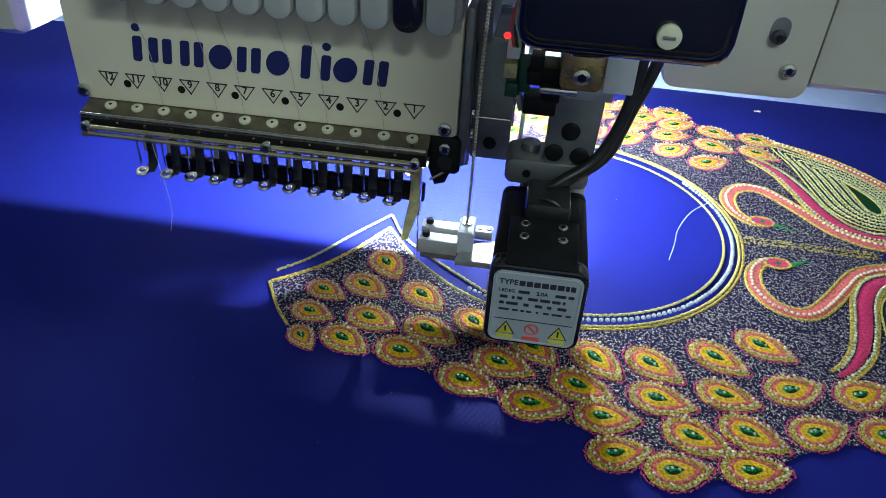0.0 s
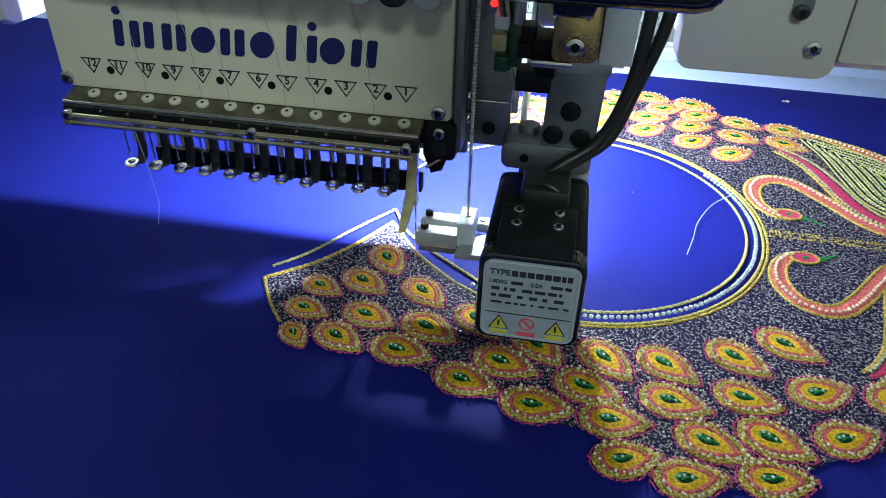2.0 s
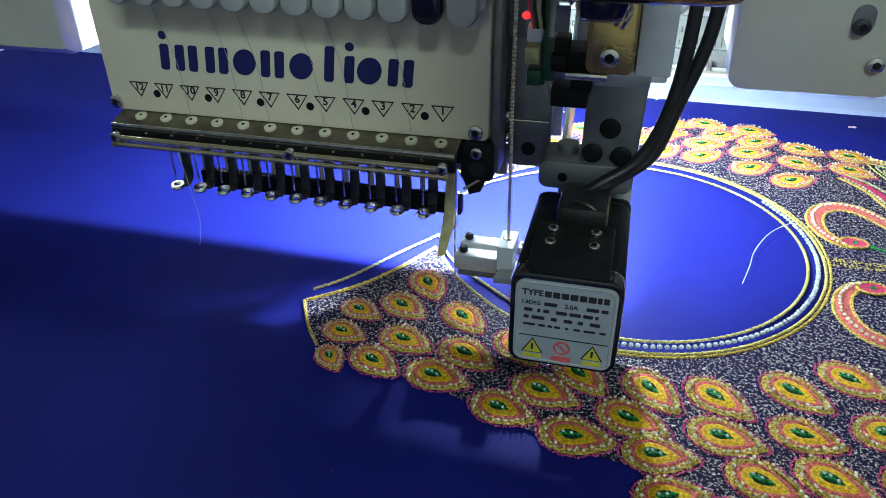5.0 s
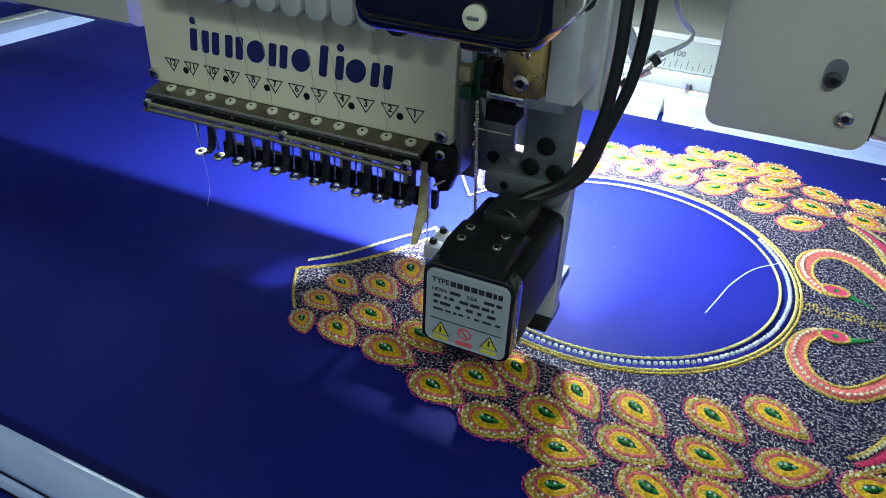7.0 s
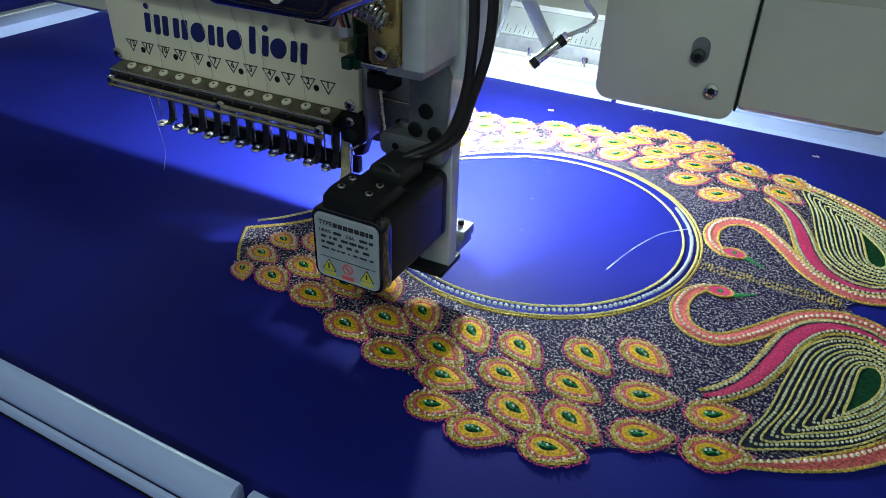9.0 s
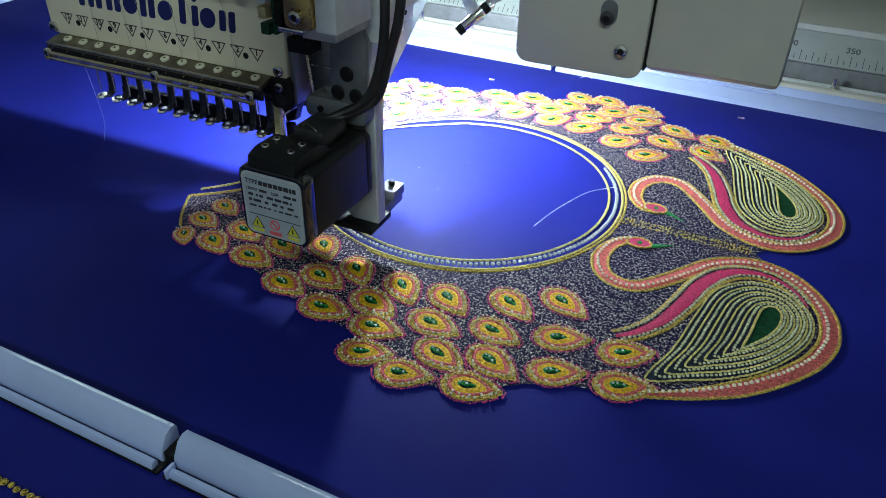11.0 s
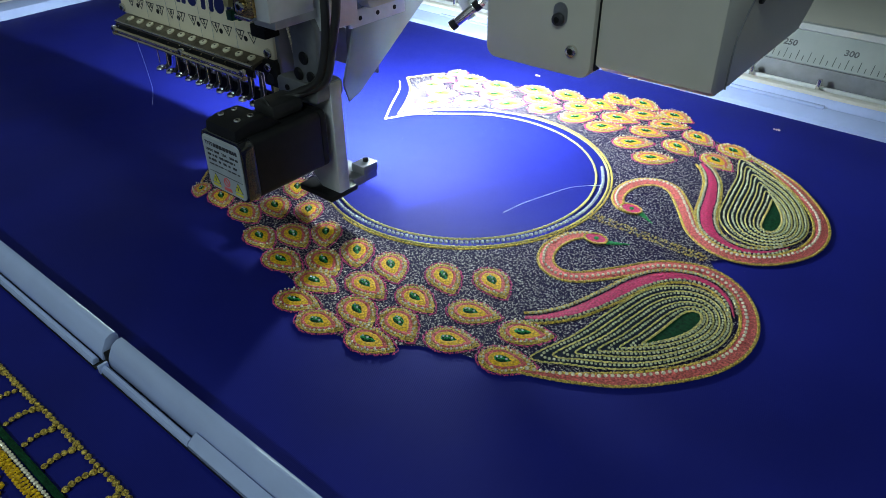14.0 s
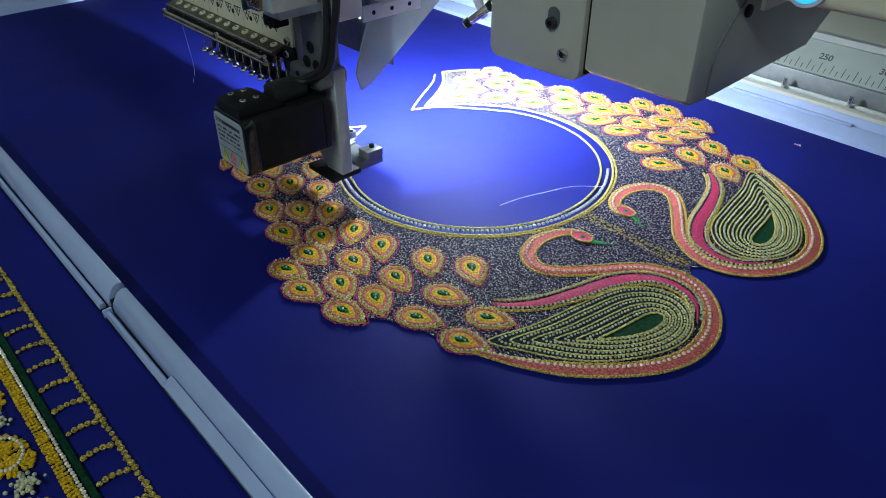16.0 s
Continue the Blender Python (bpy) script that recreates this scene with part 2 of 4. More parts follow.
def cy(p0, p1, r, r2=None, n=20, bev=0.0):
    p0, p1 = Vector(p0), Vector(p1)
    bm = bmesh.new()
    bmesh.ops.create_cone(bm, cap_ends=True, segments=n, radius1=r, radius2=r if r2 is None else r2, depth=(p1 - p0).length)
    if bev:
        es = [e for e in bm.edges if len(e.link_faces) == 2 and any(len(f.verts) > 4 for f in e.link_faces)]
        bmesh.ops.bevel(bm, geom=es, offset=bev, segments=2, affect="EDGES", profile=0.5)
    m = Matrix.Translation((p0 + p1) / 2) @ (p1 - p0).to_track_quat("Z", "Y").to_matrix().to_4x4()
    bmesh.ops.transform(bm, matrix=m, verts=bm.verts[:])
    return bm


def ring(c, axis, r, rt, n=24, k=8):
    axis = Vector(axis).normalized()
    q = axis.to_track_quat("Z", "Y").to_matrix()
    vs, fs = [], []
    for i in range(n):
        a = 2 * math.pi * i / n
        for j in range(k):
            b = 2 * math.pi * j / k
            p = Vector(((r + rt * math.cos(b)) * math.cos(a), (r + rt * math.cos(b)) * math.sin(a), rt * math.sin(b)))
            vs.append(tuple(Vector(c) + q @ p))
            fs.append((i * k + j, ((i + 1) % n) * k + j, ((i + 1) % n) * k + (j + 1) % k, i * k + (j + 1) % k))
    return vs, fs


def slab(poly, lo, hi, axis="y", bev=0.0008):
    """A flat plate: a polygon in the two other axes, from lo to hi along axis."""
    put = {"x": lambda a, b, c: (c, a, b), "y": lambda a, b, c: (a, c, b), "z": lambda a, b, c: (a, b, c)}[axis]
    bm = bmesh.new()
    low = [bm.verts.new(put(a, b, lo)) for a, b in poly]
    high = [bm.verts.new(put(a, b, hi)) for a, b in poly]
    fa, fb = bm.faces.new(low), bm.faces.new(high)
    n = len(poly)
    for i in range(n):
        bm.faces.new((low[i], low[(i + 1) % n], high[(i + 1) % n], high[i]))
    bmesh.ops.recalc_face_normals(bm, faces=bm.faces[:])
    if bev:
        bmesh.ops.bevel(bm, geom=list(set(fa.edges[:]) | set(fb.edges[:])), offset=bev, segments=2, affect="EDGES", profile=0.5)
    return bm


def rounded(x0, z0, x1, z1, r, n=5):
    out = []
    for cx, cz, a0 in ((x1 - r, z1 - r, 0), (x0 + r, z1 - r, 90), (x0 + r, z0 + r, 180), (x1 - r, z0 + r, 270)):
        for i in range(n + 1):
            a = radians(a0 + 90 * i / n)
            out.append((cx + r * math.cos(a), cz + r * math.sin(a)))
    return out


def merged(*bms):
    out = bmesh.new()
    for b in bms:
        if isinstance(b, tuple):
            me = bpy.data.meshes.new("tmp")
            me.from_pydata(b[0], [], b[1])
        else:
            me = bpy.data.meshes.new("tmp")
            b.to_mesh(me)
            b.free()
        out.from_mesh(me)
        bpy.data.meshes.remove(me)
    return out


def spline(pts, step, closed=False):
    """Catmull-Rom through the points, cut into even steps."""
    p = [Vector(q) for q in pts]
    n = len(p)
    fine = []
    for i in range(n if closed else n - 1):
        a = p[(i - 1) % n] if closed or i else p[0] * 2 - p[1]
        b, c = p[i], p[(i + 1) % n]
        d = p[(i + 2) % n] if closed or i + 2 < n else p[-1] * 2 - p[-2]
        for k in range(16):
            t = k / 16
            fine.append(0.5 * (2 * b + (c - a) * t + (2 * a - 5 * b + 4 * c - d) * t * t + (3 * b - a - 3 * c + d) * t ** 3))
    fine.append(p[0] if closed else p[-1])
    f = np.array([tuple(v) for v in fine])
    s = np.r_[0, np.cumsum(np.linalg.norm(np.diff(f, axis=0), axis=1))]
    m = max(2, int(round(s[-1] / step)))
    u = np.linspace(0, s[-1], m + 1)[: m if closed else m + 1]
    return np.stack([np.interp(u, s, f[:, i]) for i in range(f.shape[1])], 1)


def tube(pts, r, n=8, step=0.004, closed=False):
    """A round rod through points in space."""
    q = spline(pts, step, closed)
    return sweep(q, np.full(len(q), r), n, closed)


def sweep(q, rad, n, closed, flat=1.0):
    m = len(q)
    d = np.roll(q, -1, 0) - np.roll(q, 1, 0)
    if not closed:
        d[0], d[-1] = q[1] - q[0], q[-1] - q[-2]
    d /= np.linalg.norm(d, axis=1)[:, None] + 1e-12
    up = np.array([0, 0, 1.0]) if abs(d[:, 2]).max() < 0.95 else np.array([0.3, 0.9, 0.2])
    s = np.cross(d, up)
    s /= np.linalg.norm(s, axis=1)[:, None] + 1e-12
    w = np.cross(s, d)
    a = np.arange(n) * 2 * np.pi / n
    v = q[:, None] + rad[:, None, None] * (np.cos(a)[None, :, None] * s[:, None] + flat * np.sin(a)[None, :, None] * w[:, None])
    fs = []
    for i in range(m if closed else m - 1):
        j = (i + 1) % m
        for k in range(n):
            fs.append((i * n + k, i * n + (k + 1) % n, j * n + (k + 1) % n, j * n + k))
    if not closed:
        fs += [tuple(range(n - 1, -1, -1)), tuple((m - 1) * n + k for k in range(n))]
    return v.reshape(-1, 3).tolist(), fs


def cord(pts, r=0.0009, step=0.0009, closed=False, z=0.0005):
    """A stitched metal-thread cord lying on the cloth, with a bulge at each stitch."""
    q = spline([(x, y, z) for x, y in pts], step, closed)
    k = np.arange(len(q))
    q[:, 2] += 0.00022 * np.sin(k * 1.3)
    return sweep(q, r * (1 + 0.2 * np.cos(k * np.pi)), 6, closed, 0.8)


def balls(places, radii, squash=0.85, nu=8, nv=5):
    vs, fs = [], []
    for (x, y, z), r in zip(places, radii):
        o = len(vs)
        vs.append((x, y, z + r * squash))
        for i in range(1, nv):
            th = math.pi * i / nv
            for j in range(nu):
                a = 2 * math.pi * j / nu
                vs.append((x + r * math.sin(th) * math.cos(a), y + r * math.sin(th) * math.sin(a), z + r * squash * math.cos(th)))
        vs.append((x, y, z - r * squash))
        for j in range(nu):
            fs.append((o, o + 1 + j, o + 1 + (j + 1) % nu))
            for i in range(nv - 2):
                a, b = o + 1 + i * nu, o + 1 + (i + 1) * nu
                fs.append((a + j, b + j, b + (j + 1) % nu, a + (j + 1) % nu))
            e = o + 1 + (nv - 2) * nu
            fs.append((e + j, len(vs) - 1, e + (j + 1) % nu))
    return vs, fs


def pearl_row(pts, gap, r, closed=False, z=0.0009):
    q = spline([(x, y, z) for x, y in pts], gap, closed)
    q[:, :2] += np.random.normal(0, gap * 0.04, (len(q), 2))
    return balls(q.tolist(), (r * np.random.uniform(0.88, 1.08, len(q))).tolist())


def both(a, b):
    return a[0] + b[0], a[1] + [tuple(i + len(a[0]) for i in f) for f in b[1]]


def ribbon(pts, width, z=0.0006, dome=0.0006, step=0.0025):
    """A satin-stitched band; width is a number or a function of 0..1 along it."""
    q = spline([(x, y, 0) for x, y in pts], step)
    d = np.gradient(q, axis=0)
    s = np.stack([-d[:, 1], d[:, 0]], 1)
    s /= np.linalg.norm(s, axis=1)[:, None] + 1e-12
    vs, fs = [], []
    for i, (p, n) in enumerate(zip(q, s)):
        w = (width(i / (len(q) - 1)) if callable(width) else width) / 2
        for k in range(5):
            u = k / 2 - 1
            vs.append((p[0] + n[0] * w * u, p[1] + n[1] * w * u, z + dome * (1 - u * u) + 0.00012 * ((i % 2) * 2 - 1)))
    for i in range(len(q) - 1):
        for k in range(4):
            a = i * 5 + k
            fs.append((a, a + 1, a + 6, a + 5))
    return vs, fs


def lettering(text, size, m, material, parent, name="digit"):
    cu = bpy.data.curves.new("tmp_text", "FONT")
    cu.body, cu.size, cu.align_x, cu.align_y, cu.extrude, cu.resolution_u = text, size, "CENTER", "CENTER", 0.00004, 3
    cu.offset = size * 0.028
    ob = bpy.data.objects.new("tmp_text", cu)
    me = bpy.data.meshes.new_from_object(ob)
    bpy.data.objects.remove(ob)
    me.transform(m)
    me.name = name
    me.materials.append(material)
    o = new(name, me)
    o.parent = parent
    if parent.type == "EMPTY":
        o.matrix_parent_inverse = Matrix.Translation(-parent.location)
    return o


FRONT = Matrix(((1, 0, 0, 0), (0, 0, -1, 0), (0, 1, 0, 0), (0, 0, 0, 1)))


def screw(name, c, axis, r, h, material, parent, label="", socket=True):
    """A machine screw: a domed or socket head with its recess."""
    c, axis = Vector(c), Vector(axis).normalized()
    head = cy(c, c + axis * h, r, r * 0.94, 18, r * 0.18)
    ob = part(name, head, material, parent, label)
    part("recess", cy(c + axis * (h * 0.9), c + axis * (h + 0.0001), r * 0.5, n=6), BLACK, ob)
    return ob

# ---------------------------------------------------------------- room
def setting(name, shape, material):
    return tagged(part(name, shape, material), kind="structure")


setting("floor", bx((-3, -3, -0.90), (3.5, 3, -0.85), 0), FLOOR_M)
setting("ceiling", bx((-3, -3, 1.75), (3.5, 3, 1.8), 0), WALL)
setting("wall_north", bx((-3, 3, -0.85), (3.5, 3.1, 1.75), 0), WALL)
setting("wall_south", bx((-3, -3.1, -0.85), (3.5, -3, 1.75), 0), WALL)
setting("wall_west", bx((-3.1, -3, -0.85), (-3, 3, 1.75), 0), WALL)
setting("wall_east", bx((3.5, -3, -0.85), (3.6, 3, 1.75), 0), WALL)
# Unseen fittings, added to go with the two ceiling lamps.
for px, py in ((0.8, -1.8), (-0.9, 0.6)):
    cl = thing("ceiling_light", (px, py, 1.75), "unseen long white fluorescent ceiling light in a metal tray, added to light the room", "ceiling light", "ceiling lights")
    part("tray", bx((px - 0.65, py - 0.16, 1.728), (px + 0.65, py + 0.16, 1.75), 0.004), RAIL_WHITE, cl)
    part("tube", cy((px - 0.6, py, 1.738), (px + 0.6, py, 1.738), 0.013), GLOW, cl)

# machine table under the cloth
table = thing("machine_table", (0.2, -0.2, -0.85), "white machine table under the stretched cloth", "table")
part("tabletop", bx((-1.3, -1.0, -0.045), (1.6, 0.42, -0.012), 0.004), RAIL_WHITE, table)
for lx in (-1.1, 1.4):
    for ly in (-0.85, 0.3):
        part("leg", bx((lx - 0.03, ly - 0.03, -0.85), (lx + 0.03, ly + 0.03, -0.045), 0.003), GREY_PAINT, table)


# ---------------------------------------------------------------- cloth and embroidery
def sheet():
    """The stretched cloth: flat, with faint slack waves."""
    xs, ys = np.linspace(-1.25, 1.55, 113), np.linspace(-0.95, 0.30, 51)
    vs, fs = [], []
    for y in ys:
        for x in xs:
            far = max(0.0, min(1.0, (abs(x - 0.12) - 0.36) / 0.3))
            vs.append((x, y, -0.0008 + 0.0012 * far * math.sin(x * 19 + y * 7) * math.cos(y * 23)))
    n = len(xs)
    for j in range(len(ys) - 1):
        for i in range(n - 1):
            a = j * n + i
            fs.append((a, a + 1, a + n + 1, a + n))
    return vs, fs


cloth = tagged(part("embroidered_cloth", sheet(), CLOTH), "royal blue satin cloth stretched flat with a beaded peacock neckline", "fabric")

NC, R_IN, R_BEAD, R_OUT = (0.0885, 0.0), 0.1085, 0.1140, 0.1185


def arc(r, a0, a1, sg, n=26):
    return [(NC[0] + r * math.cos(radians(a0 + (a1 - a0) * i / n)), sg * -r * math.sin(radians(a0 + (a1 - a0) * i / n))) for i in range(n + 1)]


def drop_outline(n, tip=0.0212, back=0.0138, half=0.0113):
    """A teardrop round the origin, its point along +x."""
    pts = []
    for i in range(24):
        s = i / 24
        pts.append((tip * (1 - s), half * (1 - (1 - s) ** 1.7) ** 0.85))
    for i in range(24):
        a = math.pi / 2 + math.pi * i / 24
        pts.append((back * math.cos(a), half * math.sin(a)))
    for i in range(24):
        s = i / 24
        pts.append((tip * s, -half * (1 - s ** 1.7) ** 0.85))
    p = np.array(pts + pts[:1])
    d = np.r_[0, np.cumsum(np.linalg.norm(np.diff(p, axis=0), axis=1))]
    u = np.linspace(0, d[-1], n + 1)[:-1]
    return np.stack([np.interp(u, d, p[:, 0]), np.interp(u, d, p[:, 1])], 1)


def ring_band(a, b, za, zb, rag, rng, n=54):
    """A stitched band between two scaled outlines, uneven at both edges."""
    o = drop_outline(n)
    vs, fs = [], []
    for i in range(n):
        for k in range(4):
            s = a + (b - a) * k / 3 + (rng.uniform(-rag, rag) if k in (0, 3) else 0)
            t = k / 3
            vs.append((o[i, 0] * s, o[i, 1] * s, za + (zb - za) * t + 0.0006 * math.sin(math.pi * t) + rng.uniform(-0.00012, 0.00012)))
    for i in range(n):
        for k in range(3):
            fs.append((i * 4 + k, ((i + 1) % n) * 4 + k, ((i + 1) % n) * 4 + k + 1, i * 4 + k + 1))
    return vs, fs


def paisley(seed):
    """One beaded teardrop: pink picot rim, gold band with pearls, pink and yellow rings, green kernel."""
    rng = random.Random(seed)
    o = drop_outline(120)
    rim = balls([(x * rng.uniform(1.00, 1.13), y * rng.uniform(1.00, 1.13), 0.0005) for x, y in o], [0.00052 * rng.uniform(0.7, 1.3) for _ in o], 0.8, 6, 4)
    root = part("paisley_motif", rim, PINK_RIM, cloth)
    part("gold_band", ring_band(0.72, 0.99, 0.0010, 0.0005, 0.03, rng), GOLD, root)
    part("pink_band", ring_band(0.55, 0.76, 0.0013, 0.0009, 0.04, rng), PINK, root)
    part("yellow_band", ring_band(0.20, 0.58, 0.0015, 0.0012, 0.025, rng), YELLOW, root)
    part("kernel_outline", ring_band(0.05, 0.29, 0.0018, 0.0016, 0.05, rng), LEAF, root)
    kern = []
    for i in range(24):
        a = 2 * math.pi * i / 24
        kern.append((0.0066 * math.cos(a) * (1 + 0.15 * math.cos(a)), 0.0025 * math.copysign(abs(math.sin(a)) ** 1.25, math.sin(a)) * (1 + rng.uniform(-0.3, 0.3))))
    vs = [(x, y, 0.0016) for x, y in kern] + [(x * 0.55, y * 0.55, 0.0023 + rng.uniform(-0.0004, 0.0004)) for x, y in kern] + [(0, 0, 0.0023)]
    fs = [(i, (i + 1) % 24, 24 + (i + 1) % 24, 24 + i) for i in range(24)] + [(24 + i, 24 + (i + 1) % 24, 48) for i in range(24)]
    part("green_kernel", (vs, fs), GREEN, root)
    q = drop_outline(33)
    pl = [(x * 0.85 + rng.uniform(-0.0013, 0.0013), y * 0.85 + rng.uniform(-0.0013, 0.0013), 0.0021 + rng.uniform(0, 0.0009)) for x, y in q if rng.random() > 0.14]
    part("pearl_edging", balls(pl, [rng.uniform(0.0005, 0.00098) for _ in pl]), PEARL, root)
    gl = [(x * s, y * s, 0.0016) for s in (0.95, 0.78) for x, y in drop_outline(44) if rng.random() > 0.3]
    part("seed_bead_edging", balls(gl, [rng.uniform(0.0004, 0.0007) for _ in gl], 0.8, 6, 4), GOLD, root)
    mid = [(rng.uniform(-0.001, 0.001) + k * 0.0032, rng.uniform(-0.0006, 0.0006), 0.0027) for k in (-1, 0, 1) if k == 0 or rng.random() > 0.4]
    part("centre_bead", balls(mid, [0.0008] * len(mid)), CRYSTAL, root)
    return root


# centre x, centre y, direction of the point, size
PAISLEYS = (
    (0.107, -0.1433, -45, 1.0), (0.137, -0.141, -35, 1.0), (0.1728, -0.128, -32, 1.0), (0.2005, -0.112, -28, 1.0),
    (0.0977, -0.1664, -19, 1.0), (0.1383, -0.1673, -10, 1.0), (0.1732, -0.1575, -12, 0.95), (0.2092, -0.1467, 22, 0.97),
    (0.0725, -0.141, -44, 0.95), (0.110, -0.186, 3, 0.97), (0.1535, -0.1893, -20, 1.0), (0.1815, -0.1812, -24, 1.0),
    (0.1158, -0.2082, 18, 0.92), (0.1422, -0.213, 14, 0.95), (0.1785, -0.2055, 10, 0.97), (0.215, -0.175, 24, 0.95),
    (0.2455, -0.1425, 28, 0.95), (0.250, -0.169, 22, 0.97), (0.074, -0.1845, 0, 1.0), (0.056, -0.158, -17, 1.0),
    (0.014, -0.1405, -25, 0.97), (0.039, -0.175, -14, 0.95), (-0.022, -0.0838, -55, 0.92), (-0.052, -0.119, -22, 0.74),
    (-0.030, -0.109, -29, 0.88), (-0.054, -0.140, -15, 0.74), (-0.020, -0.138, -19, 0.9), (-0.052, -0.161, -48, 0.62),
    (-0.030, -0.158, -29, 0.88), (0.003, -0.161, -11, 0.97), (0.0055, -0.1105, -40, 0.92), (0.039, -0.128, -45, 0.92),
)
masters = [paisley(s) for s in (3, 8, 21, 40)]
for i, (px, py, turn, size) in enumerate(PAISLEYS):
    for sg in (1, -1):
        k = 2 * i + (sg < 0)
        m = Matrix.Translation((px, sg * py, 0)) @ Matrix.Rotation(radians(sg * turn), 4, "Z") @ Matrix.Diagonal((size, size, 1, 1))
        if k < 4:
            masters[k].matrix_basis = m
        else:
            copy_thing(masters[k % 4], m)


def flat_fill(pts, z, up=0.0):
    bm = bmesh.new()
    bm.faces.new([bm.verts.new((x, y, z)) for x, y in pts])
    bmesh.ops.triangulate(bm, faces=bm.faces[:])
    bmesh.ops.recalc_face_normals(bm, faces=bm.faces[:])
    for f in bm.faces:
        if f.normal.z < 0:
            f.normal_flip()
    return bm


crystal_mesh = bpy.data.meshes.new("crystal")
cv, cf = balls([(0, 0, 0)], [0.00155], 0.8, 6, 4)
crystal_mesh.from_pydata(cv, [], cf)
crystal_mesh.materials.append(CRYSTAL)


def half_design(sg):
    """One half of the neckline; sg mirrors it across the design's axis."""
    def f(*pts):
        return [(x, sg * y) for x, y in pts]

    # silver stipple ground
    edge = arc(R_OUT, 0, 136, sg, 40) + f((-0.028, -0.046), (-0.044, -0.074), (-0.062, -0.099), (-0.085, -0.119), (-0.071, -0.143), (-0.060, -0.156),
             (-0.03, -0.165), (0.003, -0.168), (0.04, -0.181), (0.075, -0.191), (0.108, -0.196), (0.116, -0.212), (0.142, -0.217), (0.178, -0.211),
             (0.205, -0.190), (0.225, -0.180), (0.25, -0.175), (0.275, -0.165), (0.31, -0.139), (0.34, -0.1), (0.35, -0.07), (0.34, -0.04), (0.315, -0.016), (0.302, 0))
    part("stipple_ground", flat_fill(edge, 0.0003), NET, cloth)
    # neckline cords and the crystal row between them
    inner = arc(R_IN, 0, 118, sg) + f((-0.012, -0.058), (-0.0305, -0.0287))
    part("neck_cord", cord(inner, 0.0009), GOLD_PALE, cloth)
    part("neck_cord", cord(f((-0.0305, -0.0287), (-0.049, -0.057), (-0.069, -0.090), (-0.0846, -0.1074)), 0.0009), GOLD_PALE, cloth)
    outer = arc(R_OUT, 0, 126, sg) + f((-0.005, -0.075), (-0.028, -0.0445))
    part("neck_cord", cord(outer, 0.0009), GOLD_PALE, cloth)
    part("neck_cord", cord(arc(R_OUT + 0.0026, 0, 100, sg), 0.0008), GOLD, cloth)
    part("neck_cord", cord(f((-0.028, -0.0445), (-0.044, -0.074), (-0.062, -0.099), (-0.085, -0.1195)), 0.0012), GOLD, cloth)
    part("neck_cord", cord(f((-0.085, -0.1195), (-0.078, -0.132), (-0.071, -0.143), (-0.062, -0.154)), 0.0009), GOLD, cloth)
    row = spline([(x, y, 0.0014) for x, y in arc(R_BEAD, 0.6, 119 if sg > 0 else 38, sg, 40)], 0.0037)
    for x, y, z in row:
        ob = new("crystal", crystal_mesh)
        ob.parent, ob.location = cloth, (x + random.uniform(-0.0002, 0.0002), y + random.uniform(-0.0002, 0.0002), z)
        ob.rotation_euler = (random.uniform(-0.3, 0.3), random.uniform(-0.3, 0.3), random.uniform(0, 3))
    # swan: neck and back band
    band = f((0.2335, -0.0262), (0.227, -0.0235), (0.2185, -0.027), (0.211, -0.039), (0.2095, -0.056), (0.216, -0.071), (0.228, -0.0775), (0.240, -0.0745), (0.252, -0.062),
             (0.264, -0.046), (0.2755, -0.030), (0.288, -0.020), (0.302, -0.0145), (0.316, -0.0155), (0.330, -0.0235), (0.342, -0.038), (0.3495, -0.056),
             (0.3505, -0.077), (0.344, -0.098), (0.330, -0.119), (0.311, -0.139), (0.288, -0.156), (0.266, -0.168), (0.256, -0.1725))
    q = spline([(x, y, 0) for x, y in band], 0.004)
    d = np.gradient(q, axis=0)
    s = np.stack([-d[:, 1], d[:, 0]], 1) / np.linalg.norm(d, axis=1)[:, None]
    u = np.linspace(0, 1, len(q))
    w = 0.0052 * np.clip(np.minimum(0.55 + u * 4, (1 - u) * 6 + 0.12), 0, 1)
    part("swan_band", ribbon(band, lambda t: 2 * 0.0043 * max(0.1, min(1, 0.55 + t * 4, (1 - t) * 6 + 0.12))), PINK, cloth)
    for e in (1, -1):
        side = q[:, :2] + e * s * w[:, None]
        part("swan_cord", cord([tuple(p) for p in side], 0.0010), GOLD, cloth)
    tagged(part("swan_pearling", pearl_row([tuple(p) for p in (q[:, :2] - sg * 0.0016 * s)[3:-3]], 0.0036, 0.00120, z=0.0019), PEARL, cloth), kind="stuff")
    # head, eye and beak
    hc = (0.2285, sg * -0.0262)
    ell = lambda a, b, rot: [(hc[0] + a * math.cos(t) * math.cos(rot) - b * math.sin(t) * math.sin(rot), hc[1] + a * math.cos(t) * math.sin(rot) + b * math.sin(t) * math.cos(rot)) for t in np.linspace(0, 2 * math.pi, 25)[:-1]]
    part("swan_head", flat_fill(ell(0.0078, 0.0056, 0.1 * sg), 0.0016), ROSE, cloth)
    part("swan_cord", cord(ell(0.0082, 0.0060, 0.1 * sg), 0.0009, closed=True, z=0.0016), GOLD, cloth)
    part("swan_eye", balls([(hc[0] + 0.0005, hc[1], 0.0018)], [0.0019], 0.5), GREEN, cloth)
    part("beak", ribbon(f((0.2365, -0.0255), (0.243, -0.022), (0.2505, -0.0175)), lambda t: 0.0050 * (1 - t) + 0.0006, 0.0009), GREEN, cloth)
